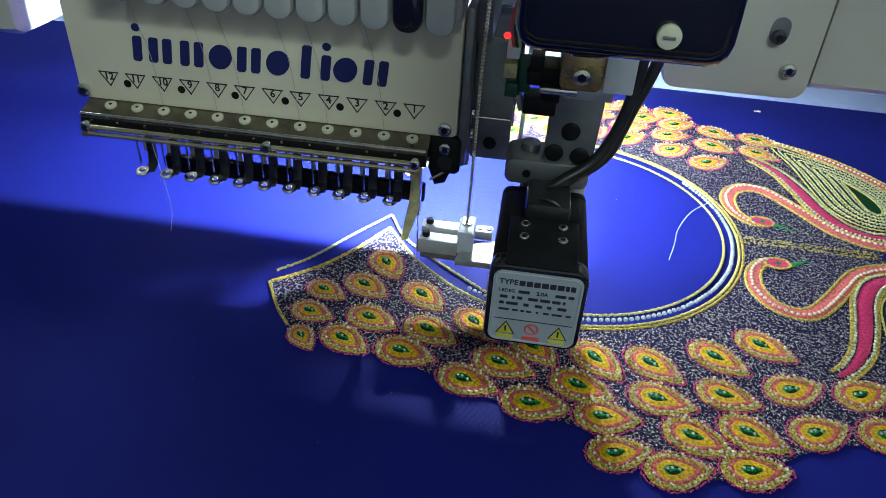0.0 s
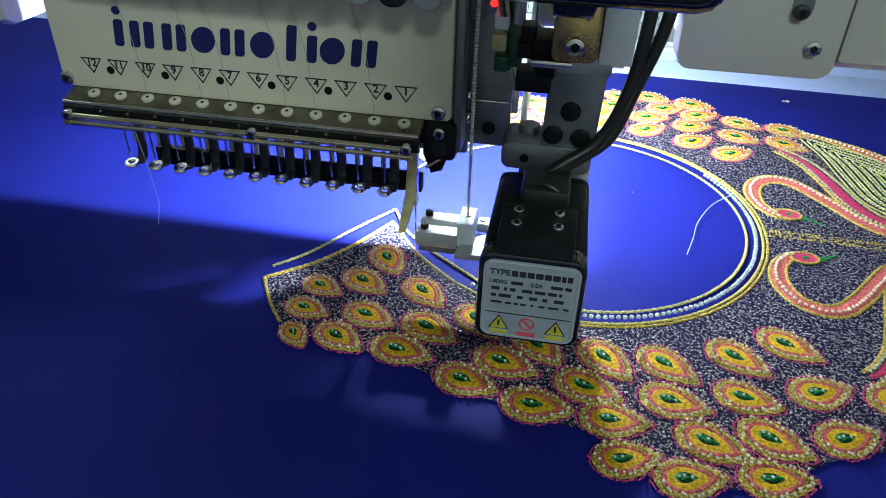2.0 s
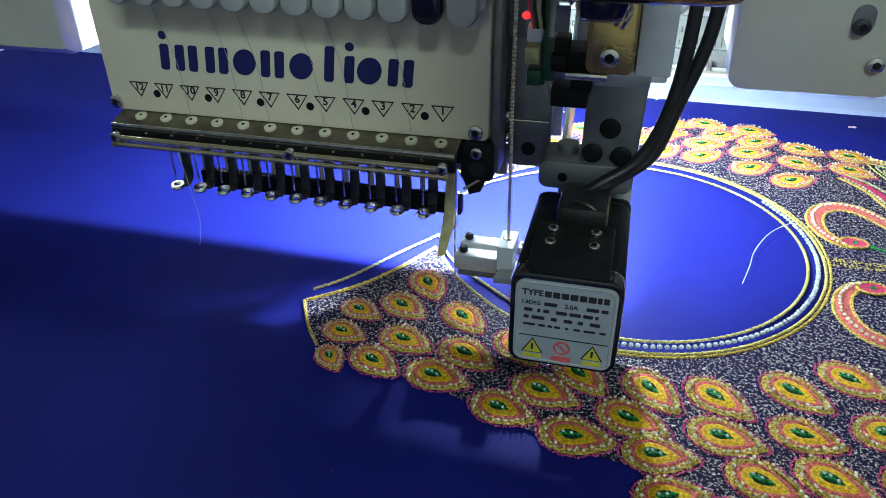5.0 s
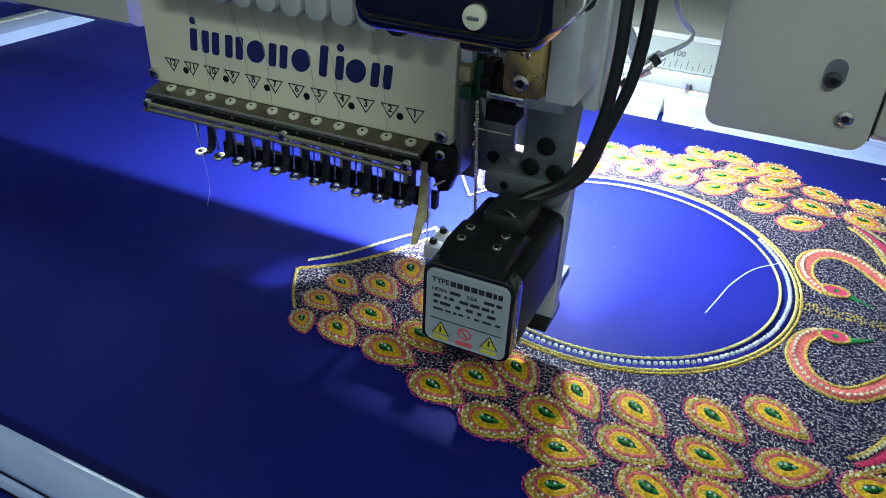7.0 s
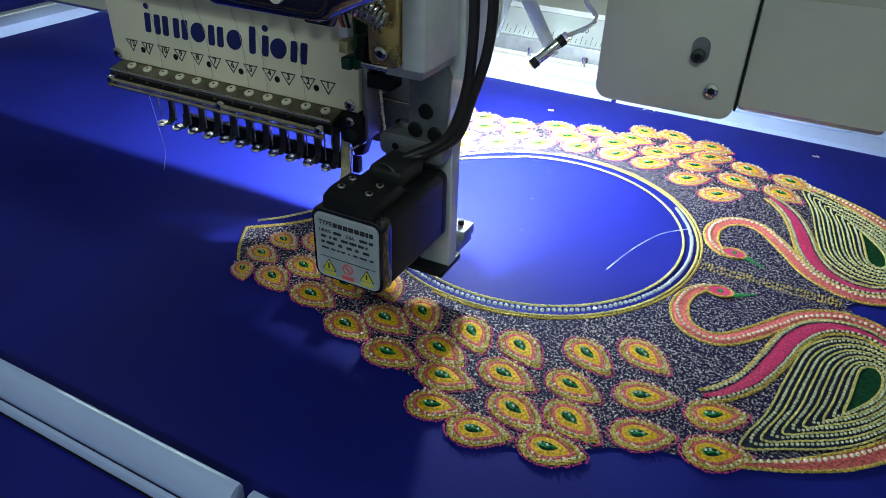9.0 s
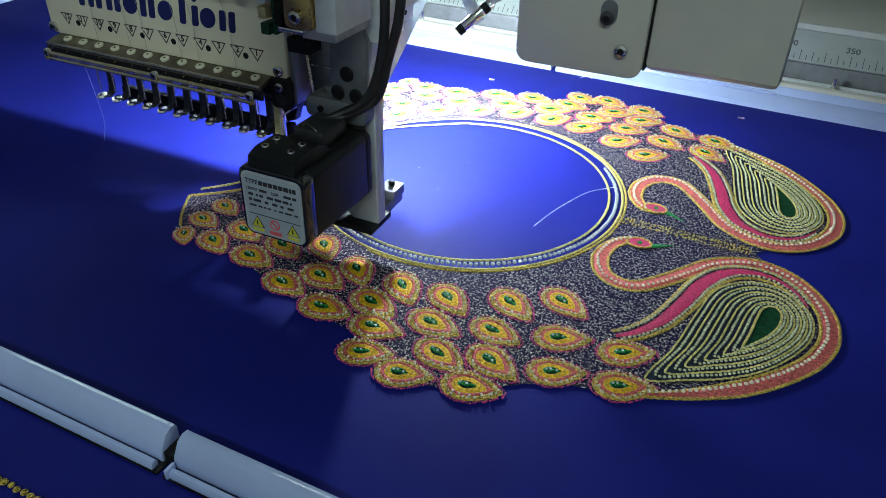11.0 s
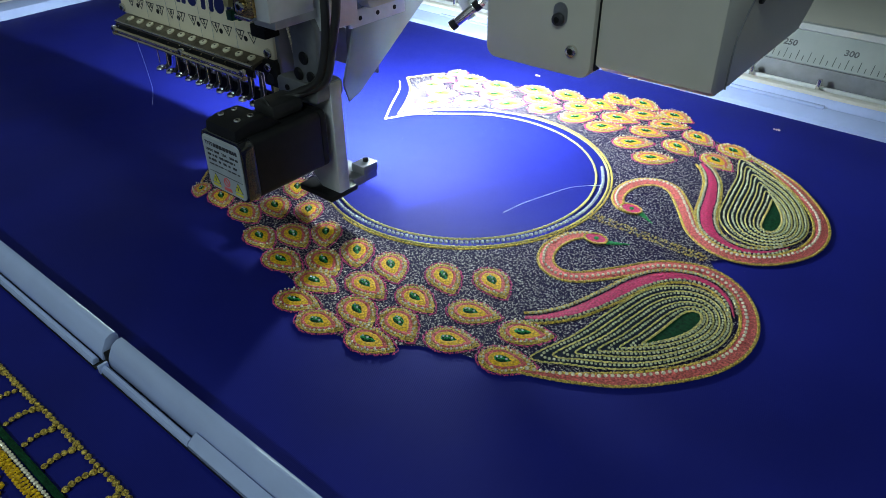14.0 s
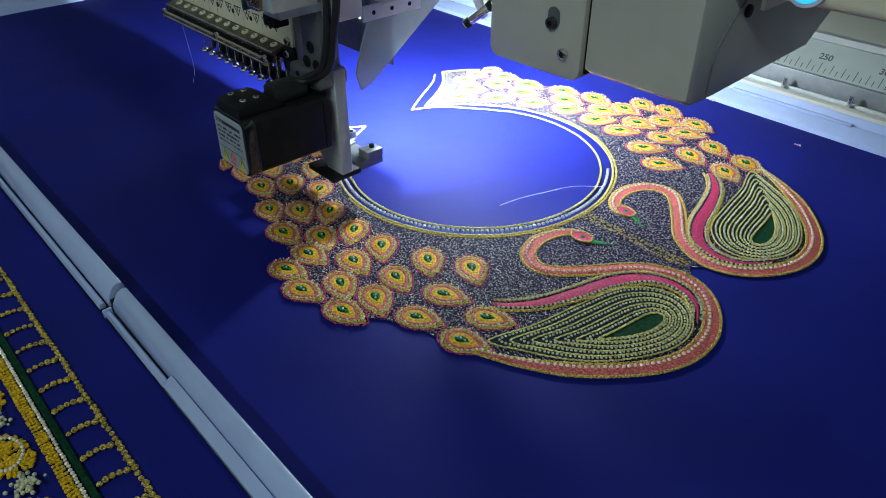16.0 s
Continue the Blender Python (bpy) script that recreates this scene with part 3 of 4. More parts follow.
    # wing
    wing = f((0.239, -0.1295), (0.248, -0.1215), (0.259, -0.105), (0.268, -0.080), (0.275, -0.0555), (0.286, -0.036), (0.301, -0.0265), (0.316, -0.0265), (0.329, -0.035), (0.338, -0.049))
    shape = lambda t: 0.0078 * math.sin(math.pi * min(1, max(0, 0.04 + t * 0.96))) ** 0.7 * (1 if t < 0.6 else 1 - 1.5 * (t - 0.6)) + 0.0008
    part("wing", ribbon(wing, shape, 0.0009), ROSE, cloth)
    qw = spline([(x, y, 0) for x, y in wing], 0.004)
    dw = np.gradient(qw, axis=0)
    sw = np.stack([-dw[:, 1], dw[:, 0]], 1) / np.linalg.norm(dw, axis=1)[:, None]
    ww = np.array([shape(t) / 2 for t in np.linspace(0, 1, len(qw))])[:, None]
    for e in (1, -1):
        part("wing_cord", cord([tuple(p) for p in qw[:, :2] + e * sw * (ww + 0.0033)], 0.0011), GOLD, cloth)
        tagged(part("wing_pearling", pearl_row([tuple(p) for p in qw[1:-1, :2] + e * sw[1:-1] * (ww[1:-1] + 0.0016)], 0.0031, 0.00110, z=0.0016), PEARL_GREEN, cloth), kind="stuff")
    # tail: nested teardrops of pearls and cord round a green leaf
    big = f((0.262, -0.157), (0.271, -0.125), (0.277, -0.089), (0.284, -0.058), (0.299, -0.040), (0.316, -0.036), (0.331, -0.044), (0.3405, -0.060), (0.341, -0.079), (0.333, -0.100), (0.318, -0.122), (0.301, -0.137), (0.282, -0.148))
    leaf = f((0.306, -0.107), (0.3085, -0.091), (0.3105, -0.075), (0.3125, -0.064), (0.3165, -0.059), (0.3205, -0.059), (0.3235, -0.064), (0.3238, -0.071), (0.3225, -0.079), (0.319, -0.088), (0.315, -0.095), (0.311, -0.101))
    bo = spline([(x, y, 0) for x, y in big], 0.002, True)
    part("tail_ground", flat_fill([tuple(p[:2]) for p in bo], 0.0008), SHADED_GROUND, cloth)
    nn = 90
    def even(p):
        z = spline([(x, y, 0) for x, y in p], 0.0005, True)
        return z[np.linspace(0, len(z) - 1, nn).astype(int), :2]
    A, B = even(big), even(leaf)
    for k in range(5):
        t = k / 5.0
        row = A * (1 - t) + B * t
        part("tail_cord", cord([tuple(p) for p in row[::3]], 0.00062, closed=True, z=0.0012), GOLD_PALE, cloth)
        t2 = t + 0.1
        row = A * (1 - t2) + B * t2
        tagged(part("tail_pearling", pearl_row([tuple(p) for p in row[::3]], 0.0026, 0.00096, True, 0.0018), PEARL_GREEN, cloth), kind="stuff")
    part("tail_leaf", flat_fill([tuple(p) for p in B[::3]], 0.0012), LEAF, cloth)
    part("tail_cord", cord([tuple(p) for p in B[::3]], 0.0008, closed=True, z=0.0014), GOLD_PALE, cloth)
    # broken gold lines beside the axis
    for k, yy in enumerate((-0.0035, -0.0015)):
        dots = [(0.208 + j * 0.0021 + random.uniform(-0.0004, 0.0004), sg * (yy + random.uniform(-0.0006, 0.0006)), 0.0008) for j in range(44) if random.random() > 0.2]
        part("axis_stitches", balls(dots, [random.uniform(0.0005, 0.0010) for _ in dots], 0.6, 6, 4), GOLD, cloth)


half_design(1)
half_design(-1)


# embroidered border on the cloth in front of the clamp rail
def border():
    x0, x1 = -0.32, 0.62
    bd, wd = [], []
    x = x0
    while x < x1:
        bd.append((x, -0.3545 + random.uniform(-0.0004, 0.0004), 0.0008))
        x += 0.0042
    k = 0
    x = x0
    while x < x1:
        for j in range(1, 6):
            t = j / 5.5
            bd.append((x - 0.012 * t + 0.010 * t * t, -0.3545 - 0.0185 * t, 0.0008))
        x += 0.0212
    part("gold_lattice", balls(bd, [random.uniform(0.0015, 0.0022) for _ in bd], 0.7, 8, 4), GOLD, cloth)
    part("green_stripe", bx((x0, -0.3770, 0.0), (x1, -0.3735, 0.0012), 0.0004), LEAF, cloth)
    tagged(part("border_pearling", pearl_row([(x0, -0.3787), (0.1, -0.3787), (x1, -0.3787)], 0.0026, 0.0012), PEARL, cloth), kind="stuff")
    sc = []
    for r in range(3):
        x = x0
        while x < x1:
            sc.append((x + random.uniform(-0.0004, 0.0004), -0.3811 - r * 0.0017, 0.0009))
            x += 0.0028
    part("gold_scallop", balls(sc, [random.uniform(0.0010, 0.0016) for _ in sc], 0.7, 6, 4), YELLOW, cloth)
    x = x0 + 0.01
    while x < x1:
        rng = random.Random(int(x * 1000))
        pts, pl = [], []
        for j in range(260):
            a, r = rng.uniform(0, 2 * math.pi), math.sqrt(rng.random())
            px, py = 0.017 * r * math.cos(a), 0.012 * r * math.sin(a)
            pts.append((x + px + py * 0.4, -0.4005 + py, 0.0008 + 0.0022 * (1 - r)))
        for j in range(26):
            a = j / 26 * 2 * math.pi
            pl.append((x + 0.012 * math.cos(a), -0.4005 + 0.0085 * math.sin(a), 0.0026))
        mo = part("mango_motif", balls(pts, [rng.uniform(0.0010, 0.0017) for _ in pts], 0.7, 6, 4), YELLOW, cloth)
        part("pearl_edging", balls(pl, [0.0011] * len(pl)), PEARL, mo)
        fl = [(x + 0.026 + rng.gauss(0, 0.0035), -0.3975 + rng.gauss(0, 0.0030), 0.001 + rng.random() * 0.002) for _ in range(70)]
        part("flower_motif", balls(fl, [rng.uniform(0.0008, 0.0014) for _ in fl], 0.8, 6, 4), PEARL_GREEN, cloth)
        x += 0.052


border()

# loose threads and lint on the cloth
loose = (((0.157, -0.039), (0.162, -0.021), (0.167, 0.001), (0.178, 0.024), (0.194, 0.045)), ((0.10, 0.262), (0.107, 0.266), (0.112, 0.264)))
for pts in loose:
    q = [(x, y, 0.0012 + 0.0015 * (i % 2)) for i, (x, y) in enumerate(pts)]
    tagged(part("loose_thread", tube(q, 0.00026, 5, 0.002), THREAD), "pale loose thread end lying on the blue cloth", "thread", "loose threads")
specks = [(random.uniform(-0.25, 0.42), random.uniform(-0.28, 0.27), 0.0002) for _ in range(60)] + [(random.gauss(0.06, 0.04), random.gauss(0.0, 0.04), 0.0002) for _ in range(26)]
tagged(part("lint_specks", balls(specks, [random.uniform(0.00008, 0.00018) for _ in specks], 0.6, 5, 3), THREAD), "pale dust and lint specks on the blue cloth", "lint", kind="stuff")
for px, py in ((0.265, 0.235), (0.16, 0.268), (0.02, 0.21)):
    vs = balls([(px + random.uniform(-0.003, 0.003), py + random.uniform(-0.001, 0.001), 0.0012) for _ in range(6)], [0.0010] * 6, 0.8, 6, 4)
    tagged(part("lint", vs, LINT), "tiny scrap of pale pink thread lint on the cloth", "lint", "thread scraps")

# ---------------------------------------------------------------- clamp rails round the cloth
def rail_profile(pts, x0, x1):
    """A bar along x with a cross-section given in y and z."""
    return slab(pts, x0, x1, "x", 0.0004)


FRONT_MAIN = [(-0.3140, 0.0), (-0.3140, 0.0125), (-0.3150, 0.0148), (-0.3180, 0.0152), (-0.3215, 0.0135), (-0.3250, 0.0075), (-0.3262, 0.0040), (-0.3262, 0.0)]
FRONT_LIP = [(-0.3278, 0.0), (-0.3278, 0.0030), (-0.3290, 0.0046), (-0.3308, 0.0044), (-0.3320, 0.0026), (-0.3320, 0.0)]
FRONT_BASE = [(-0.3135, -0.004), (-0.3135, 0.0006), (-0.3325, 0.0006), (-0.3325, -0.004)]
for x0, x1 in ((-0.6, -0.266), (-0.263, 0.0785), (0.0855, 0.430), (0.4335, 0.78), (0.7835, 1.13)):
    rl = thing("front_clamp", ((x0 + x1) / 2, -0.322, 0), "pale blue plastic clamp bar gripping the cloth edge", "clamp", "front clamp bars")
    part("bar", rail_profile(FRONT_MAIN, x0, x1), RAIL, rl)
    lip0, lip1 = x0 + 0.002, x0 + 0.085 if x0 > 0 else x1 - 0.001
    part("lip", rail_profile(FRONT_LIP, lip0, lip1), RAIL, rl)
    if x0 > 0:
        part("clip", rail_profile([(-0.3262, 0.0), (-0.3262, 0.0078), (-0.3290, 0.0062), (-0.3322, 0.0035), (-0.3322, 0.0)], lip1 + 0.001, x1), RAIL, rl, "smooth end clip")
        part("hook", bx((x0 + 0.0004, -0.333, 0), (x0 + 0.0022, -0.327, 0.006), 0.0006), RAIL, rl)
    part("joint", bx((x1, -0.3250, 0.0), (x1 + 0.0068, -0.3150, 0.0060), 0.0004), BLACK, rl, "black recessed joint")
    part("channel", rail_profile(FRONT_BASE, x0 - 0.002, x1 + 0.002), BLACK, rl)

REAR_MAIN = [(0.2815, -0.001), (0.2825, 0.0035), (0.2960, 0.0105), (0.2985, 0.0105), (0.3000, 0.0140), (0.3075, 0.0175), (0.3075, -0.001)]
for x0, x1 in ((-0.63, -0.285), (-0.279, 0.0640), (0.0690, 0.4080), (0.4140, 0.76), (0.766, 1.11)):
    rl = thing("rear_clamp", ((x0 + x1) / 2, 0.29, 0), "pale blue plastic clamp bar along the far cloth edge", "clamp", "rear clamp bars")
    part("bar", rail_profile(REAR_MAIN, x0, x1), RAIL, rl)
    part("lip", bx((x0 + 0.10, 0.2945, 0.0100), (x1 - 0.12, 0.2990, 0.0128), 0.001), RAIL, rl)

side = thing("side_rail", (-0.66, -0.1, 0), "white side bar of the cloth frame", "clamp")
part("bar", slab([(-0.640, -0.001), (-0.644, 0.010), (-0.655, 0.014), (-0.690, 0.014), (-0.700, 0.010), (-0.700, -0.001)], -0.30, 0.28, "y", 0.0005), RAIL, side)
part("groove", bx((-0.678, -0.29, 0.0135), (-0.672, 0.27, 0.0150), 0.0004), PAD, side)

# aluminium guide with the engraved ruler behind the cloth
guide = thing("guide_rail", (0.2, 0.36, -0.012), "grey aluminium guide rail with a channel and clip bolts", "rail")
part("ledge", bx((-1.2, 0.3085, -0.012), (1.5, 0.3180, 0.0240), 0.0012), GREY_PAINT, guide)
part("channel_floor", bx((-1.2, 0.3180, -0.012), (1.5, 0.3290, 0.0180), 0.0006), ALU_DARK, guide)
part("inner_lip", bx((-1.2, 0.3215, 0.0180), (1.5, 0.3245, 0.0255), 0.0006), ALU, guide)
part("back_body", bx((-1.2, 0.3290, -0.012), (1.5, 0.3600, 0.0400), 0.001), ALU_DARK, guide)
part("top_deck", bx((-1.2, 0.3602, -0.012), (1.5, 0.56, 0.0600), 0.002), GREY_PAINT, guide)
part("deck_strip", bx((-1.2, 0.3760, 0.0600), (1.5, 0.392, 0.0625), 0.0006), ALU, guide)
for i in range(14):
    xb = -0.30 + i * 0.0455 * 1.4
    b = part("clip_bolt", cy((xb, 0.3200, 0.0180), (xb, 0.3200, 0.0330), 0.0028, 0.0022, 12), STEEL, guide)
    part("bolt_collar", cy((xb, 0.3200, 0.0180), (xb, 0.3200, 0.0215), 0.0042, n=12), ALU, b)

ruler = thing("ruler", (0.2, 0.335, 0.04), "satin steel ruler strip with engraved millimetre marks", "ruler")
TILT = math.atan2(0.028, 0.030)
R0 = Vector((0, 0.3300, 0.0402))
along = Vector((0, math.cos(TILT), math.sin(TILT)))
off = Vector((0, -math.sin(TILT), math.cos(TILT)))


def on_ruler(x, s, lift):
    return R0 + Vector((x, 0, 0)) + along * s + off * lift


def ruler_bar(x0, x1, s0, s1, lift0, lift1):
    bm = bmesh.new()
    v = [bm.verts.new(on_ruler(x, s, h)) for h in (lift0, lift1) for s in (s0, s1) for x in (x0, x1)]
    for f in ((0, 1, 3, 2), (4, 6, 7, 5), (0, 4, 5, 1), (2, 3, 7, 6), (0, 2, 6, 4), (1, 5, 7, 3)):
        bm.faces.new([v[i] for i in f])
    bmesh.ops.recalc_face_normals(bm, faces=bm.faces[:])
    return bm


part("strip", ruler_bar(-0.9, 1.2, 0.0, 0.034, 0.0, 0.0022), RULER, ruler, smooth=False)
part("upper_band", ruler_bar(-0.9, 1.2, 0.0345, 0.041, 0.0, 0.0030), PAD, ruler, smooth=False)
PITCH, X_250 = 0.0560 / 10, 0.2310
ticks = []
for k in range(-60, 51):
    x = X_250 + k * PITCH
    ticks.append(ruler_bar(x - 0.00028, x + 0.00028, 0.002, 0.0125 if k % 2 == 0 else 0.0075, 0.0021, 0.0024))
part("engraved_marks", merged(*ticks), BLACK_INK, ruler, smooth=False)
RM = Matrix(((1, 0, 0, 0), (0, along.y, off.y, 0), (0, along.z, off.z, 0), (0, 0, 0, 1)))
for num in range(0, 451, 50):
    x = X_250 + (num - 250) / 50 * 0.0560
    lettering(str(num), 0.0086, Matrix.Translation(on_ruler(x, 0.0185, 0.0023)) @ RM, ENGRAVED, ruler, "number")

# ---------------------------------------------------------------- machine beam and arm covers
beam = thing("machine_beam", (0.2, 0.08, 0.18), "cream enamelled machine beam above the cloth", "machine beam")
part("beam_body", bx((-1.2, 0.000, 0.183), (1.5, 0.17, 0.40), 0.006, 3), WHITE_PAINT, beam)
for bx0 in (-1.15, 1.42):
    part("upright", bx((bx0, 0.06, -0.86), (bx0 + 0.08, 0.16, 0.185), 0.004), WHITE_PAINT, beam)
part("button_bezel", cy((0.342, -0.004, 0.1955), (0.342, 0.002, 0.1955), 0.0120, n=32, bev=0.001), RAIL_WHITE, beam)
part("button_light", cy((0.342, -0.0052, 0.1955), (0.342, -0.002, 0.1955), 0.0095, n=32, bev=0.001), BLUE_GLOW, beam, "glowing blue round button")
part("underside_bolt", cy((0.325, 0.04, 0.1770), (0.325, 0.04, 0.184), 0.004, n=12), BLACK, beam)
part("underside_bracket", bx((0.305, 0.03, 0.168), (0.308, 0.06, 0.184), 0.0006), WHITE_PAINT, beam)


def slot_poly(x, z0, z1, r):
    return [(x + r * math.cos(a), z1 + r * math.sin(a)) for a in np.linspace(0, math.pi, 9)] + [(x + r * math.cos(a), z0 + r * math.sin(a)) for a in np.linspace(math.pi, 2 * math.pi, 9)]


def arm_cover(name, x0, x1, xs, y0, label):
    """The cream arm housing: a screwed front cover beside a box that tapers back to the beam."""
    c = thing(name, ((x0 + x1) / 2, y0 + 0.05, 0.183), label, "machine housing", "arm housings")
    part("front_cover", slab(rounded(x0, 0.1105, xs - 0.0006, 0.20, 0.0085), y0 - 0.0050, y0 + 0.020, "y", 0.0014), GREY_PAINT, c)
    part("cover_edge", slab(rounded(x0 + 0.003, 0.113, xs - 0.004, 0.20, 0.007), y0 + 0.020, y0 + 0.075, "y", 0.001), GREY_PAINT, c)
    box = slab([(y0 - 0.002, 0.1205), (y0 + 0.006, 0.1155), (y0 + 0.03, 0.1150), (y0 + 0.165, 0.1180), (y0 + 0.20, 0.1400), (y0 + 0.20, 0.1840), (y0 - 0.002, 0.1840)], xs + 0.0006, x1, "x", 0.003)
    part("box", box, GREY_PAINT, c)
    part("upper_box", bx((xs + 0.0006, y0 - 0.002, 0.1835), (x1, 0.0, 0.25), 0.002), GREY_PAINT, c)
    part("seam", bx((xs - 0.0006, y0, 0.116), (xs + 0.0006, y0 + 0.06, 0.20), 0), BLACK, c)
    if x0 > 0:
        part("side_seam", tube([(x1 + 0.0004, y0 + 0.020, 0.1165), (x1 + 0.0004, y0 + 0.024, 0.150), (x1 + 0.0004, y0 + 0.055, 0.180)], 0.0007, 6), ALU_DARK, c)
        part("slot", slab(slot_poly(0.1915, 0.1475, 0.1525, 0.0052), y0 - 0.0056, y0 - 0.0046, "y", 0), ALU_DARK, c)
        screw("slot_screw", (0.1910, y0 - 0.0054, 0.1470), (0, -1, 0), 0.0043, 0.0038, BLUED, c, "dark steel socket-head screw")
        screw("cover_screw", (0.2025, y0 - 0.0050, 0.1280), (0, -1, 0), 0.0044, 0.0030, STEEL, c, "bright cross-head screw")
        screw("side_screw", (x1, y0 + 0.052, 0.166), (1, 0, 0), 0.0042, 0.0025, BLACK, c)
    return c


arm_cover("arm_housing", 0.1325, 0.2970, 0.2170, -0.0210, "pale grey enamelled arm housing with two cover screws")
arm_cover("arm_housing", -0.600, -0.2520, -0.40, -0.0680, "pale grey arm housing beyond the stitching head")

# proximity sensor on its arm
sen = thing("sensor", (0.088, 0.012, 0.13), "small cylindrical steel sensor on a flat bracket arm", "sensor")
part("bracket_arm", slab([(0.040, 0.1840), (0.052, 0.1840), (0.0905, 0.1230), (0.0845, 0.1190), (0.0800, 0.1230)], 0.0100, 0.0125, "y", 0.0006), ALU, sen)
part("barrel", cy((0.0760, 0.0030, 0.1160), (0.0935, 0.0170, 0.1340), 0.0036, n=18, bev=0.0005), STEEL, sen)
part("tip", cy((0.0745, 0.0018, 0.1145), (0.0775, 0.0042, 0.1175), 0.0041, n=18), BLACK, sen)
part("lens", cy((0.0740, 0.0014, 0.1140), (0.0748, 0.0020, 0.1148), 0.0028, n=14), BRASS, sen)
part("collar", cy((0.0885, 0.0130, 0.1290), (0.0915, 0.0154, 0.1320), 0.0042, n=18), BLACK, sen)
part("hole", cy((0.0848, 0.0090, 0.1252), (0.0848, 0.0104, 0.1252), 0.0017, n=12), BLACK, sen)
part("cable", tube([(0.0935, 0.0170, 0.1340), (0.105, 0.026, 0.140), (0.108, 0.030, 0.146), (0.098, 0.034, 0.155), (0.090, 0.040, 0.172), (0.092, 0.045, 0.186)], 0.0016, 8), PAD, sen, "grey sensor cable")

# ---------------------------------------------------------------- stitching head
XN = [-0.1605 + 0.01457 * i for i in range(12)]
head = thing("stitching_head", (-0.08, -0.06, 0.183), "cream twelve-needle stitching head with numbered front panel", "embroidery head")
part("casing", bx((-0.170, -0.116, 0.165), (0.016, -0.001, 0.30), 0.003), ALU_DARK, head)
part("casing_link", bx((-0.15, -0.003, 0.19), (0.0, 0.004, 0.30), 0.001), ALU_DARK, head)
panel_shape = [(-0.1790, 0.1108), (-0.1772, 0.1098), (0.0195, 0.1098), (0.0215, 0.1116), (0.0225, 0.30), (-0.1790, 0.30)]
panel = part("front_panel", slab(panel_shape, -0.1280, -0.1165, "y", 0.0012), WHITE_PAINT, head, "cream enamelled front panel")
# plain bars and strokes in place of the maker's script
SCRIPT = ((-0.1425, 1, 1), (-0.1305, 2, 0), (-0.1140, 2, 0), (-0.0985, 2, 2), (-0.0845, 2, 0), (-0.0690, 2, 2), (-0.0555, 1, 3), (-0.0455, 1, 1), (-0.0350, 2, 2), (-0.0205, 2, 0))
for xc, strokes, form in SCRIPT:
    shapes = []
    if form == 2:
        shapes.append([(xc + 0.0060 * math.cos(a) + 0.0009 * math.sin(a), 0.1398 + 0.0063 * math.sin(a)) for a in np.linspace(0, 2 * math.pi, 23)[:-1]])
    else:
        for k in range(strokes):
            xx, top = xc + (k - (strokes - 1) / 2) * 0.0072, 0.1462 + (0.004 if form == 3 else 0)
            shapes.append([(xx - 0.0024 + (z - 0.134) * 0.12 + e, z) for e, z in ((0, 0.1344), (0.0008, 0.1334), (0.0040, 0.1334), (0.0048, 0.1344), (0.0048, top - 0.0008), (0.0040, top), (0.0008, top), (0, top - 0.0008))])
    if form == 1:
        shapes.append([(xc + 0.0016 + 0.0022 * math.cos(a), 0.1505 + 0.0020 * math.sin(a)) for a in np.linspace(0, 2 * math.pi, 15)[:-1]])
    for poly in shapes:
        part("mark_stroke", slab(poly, -0.12850, -0.12795, "y", 0), INK, panel, smooth=False)
for i, x in enumerate(XN):
    tri = [(x - 0.0056, 0.1258), (x + 0.0056, 0.1258), (x, 0.1178)]
    inn = [(x - 0.0047, 0.12525), (x + 0.0047, 0.12525), (x, 0.1188)]
    n3 = part("number_triangle", merged(*[slab([tri[a], tri[b], inn[b], inn[a]], -0.12825, -0.12795, "y", 0) for a, b in ((0, 1), (1, 2), (2, 0))]), BLACK_INK, panel, smooth=False)
    lettering(str(12 - i), 0.0054, Matrix.Translation((x, -0.12815, 0.1232)) @ FRONT, BLACK_INK, n3, "digit")
    eye = part("thread_eyelet", cy((x, -0.1318, 0.1080), (x, -0.1322, 0.1097), 0.0031, n=20, bev=0.0004), WASHER, panel, "ivory ring eyelet")
    part("eyelet_hole", cy((x, -0.1320, 0.1090), (x, -0.13225, 0.1098), 0.0008, n=12), BLACK, eye)
for x in (-0.1510, -0.1218, -0.0931, -0.0667, -0.0382, -0.0089):
    part("panel_hole", cy((x, -0.1270, 0.1202), (x, -0.12825, 0.1202), 0.0020, n=16), BLACK, panel)
for x in (-0.1756, 0.0156):
    screw("panel_screw", (x, -0.1280, 0.1146), (0, -1, 0), 0.0037, 0.0026, STEEL, head)
# thread clamp pads along the top
for i in range(12):
    x = -0.1480 + 0.01462 * i
    p = slab(rounded(x - 0.0066, 0.1685 - 0.0002 * i, x + 0.0066, 0.205, 0.0058, 6), -0.1475, -0.1400, "y", 0.0022)
    part("tension_pad", p, GLOSS_BLACK if i == 10 else PAD, head, "glossy black tension pad" if i == 10 else "")
part("pad_rail", bx((-0.158, -0.1405, 0.172), (0.022, -0.1270, 0.300), 0.002), PAD, head)
# steel guide strip, rods and their screws
part("guide_strip", slab([(-0.1270, 0.1098), (-0.1365, 0.1072), (-0.1390, 0.1054), (-0.1390, 0.0975), (-0.1380, 0.0968), (-0.1368, 0.0975), (-0.1368, 0.1040), (-0.1270, 0.1075)], -0.1745, 0.0085, "x", 0.0003), STEEL_BROWN, head, "oily steel guide strip")
part("strip_edge", cy((-0.1740, -0.1388, 0.1058), (0.0080, -0.1388, 0.1058), 0.0011, n=12), STEEL, head, "bright rolled edge")
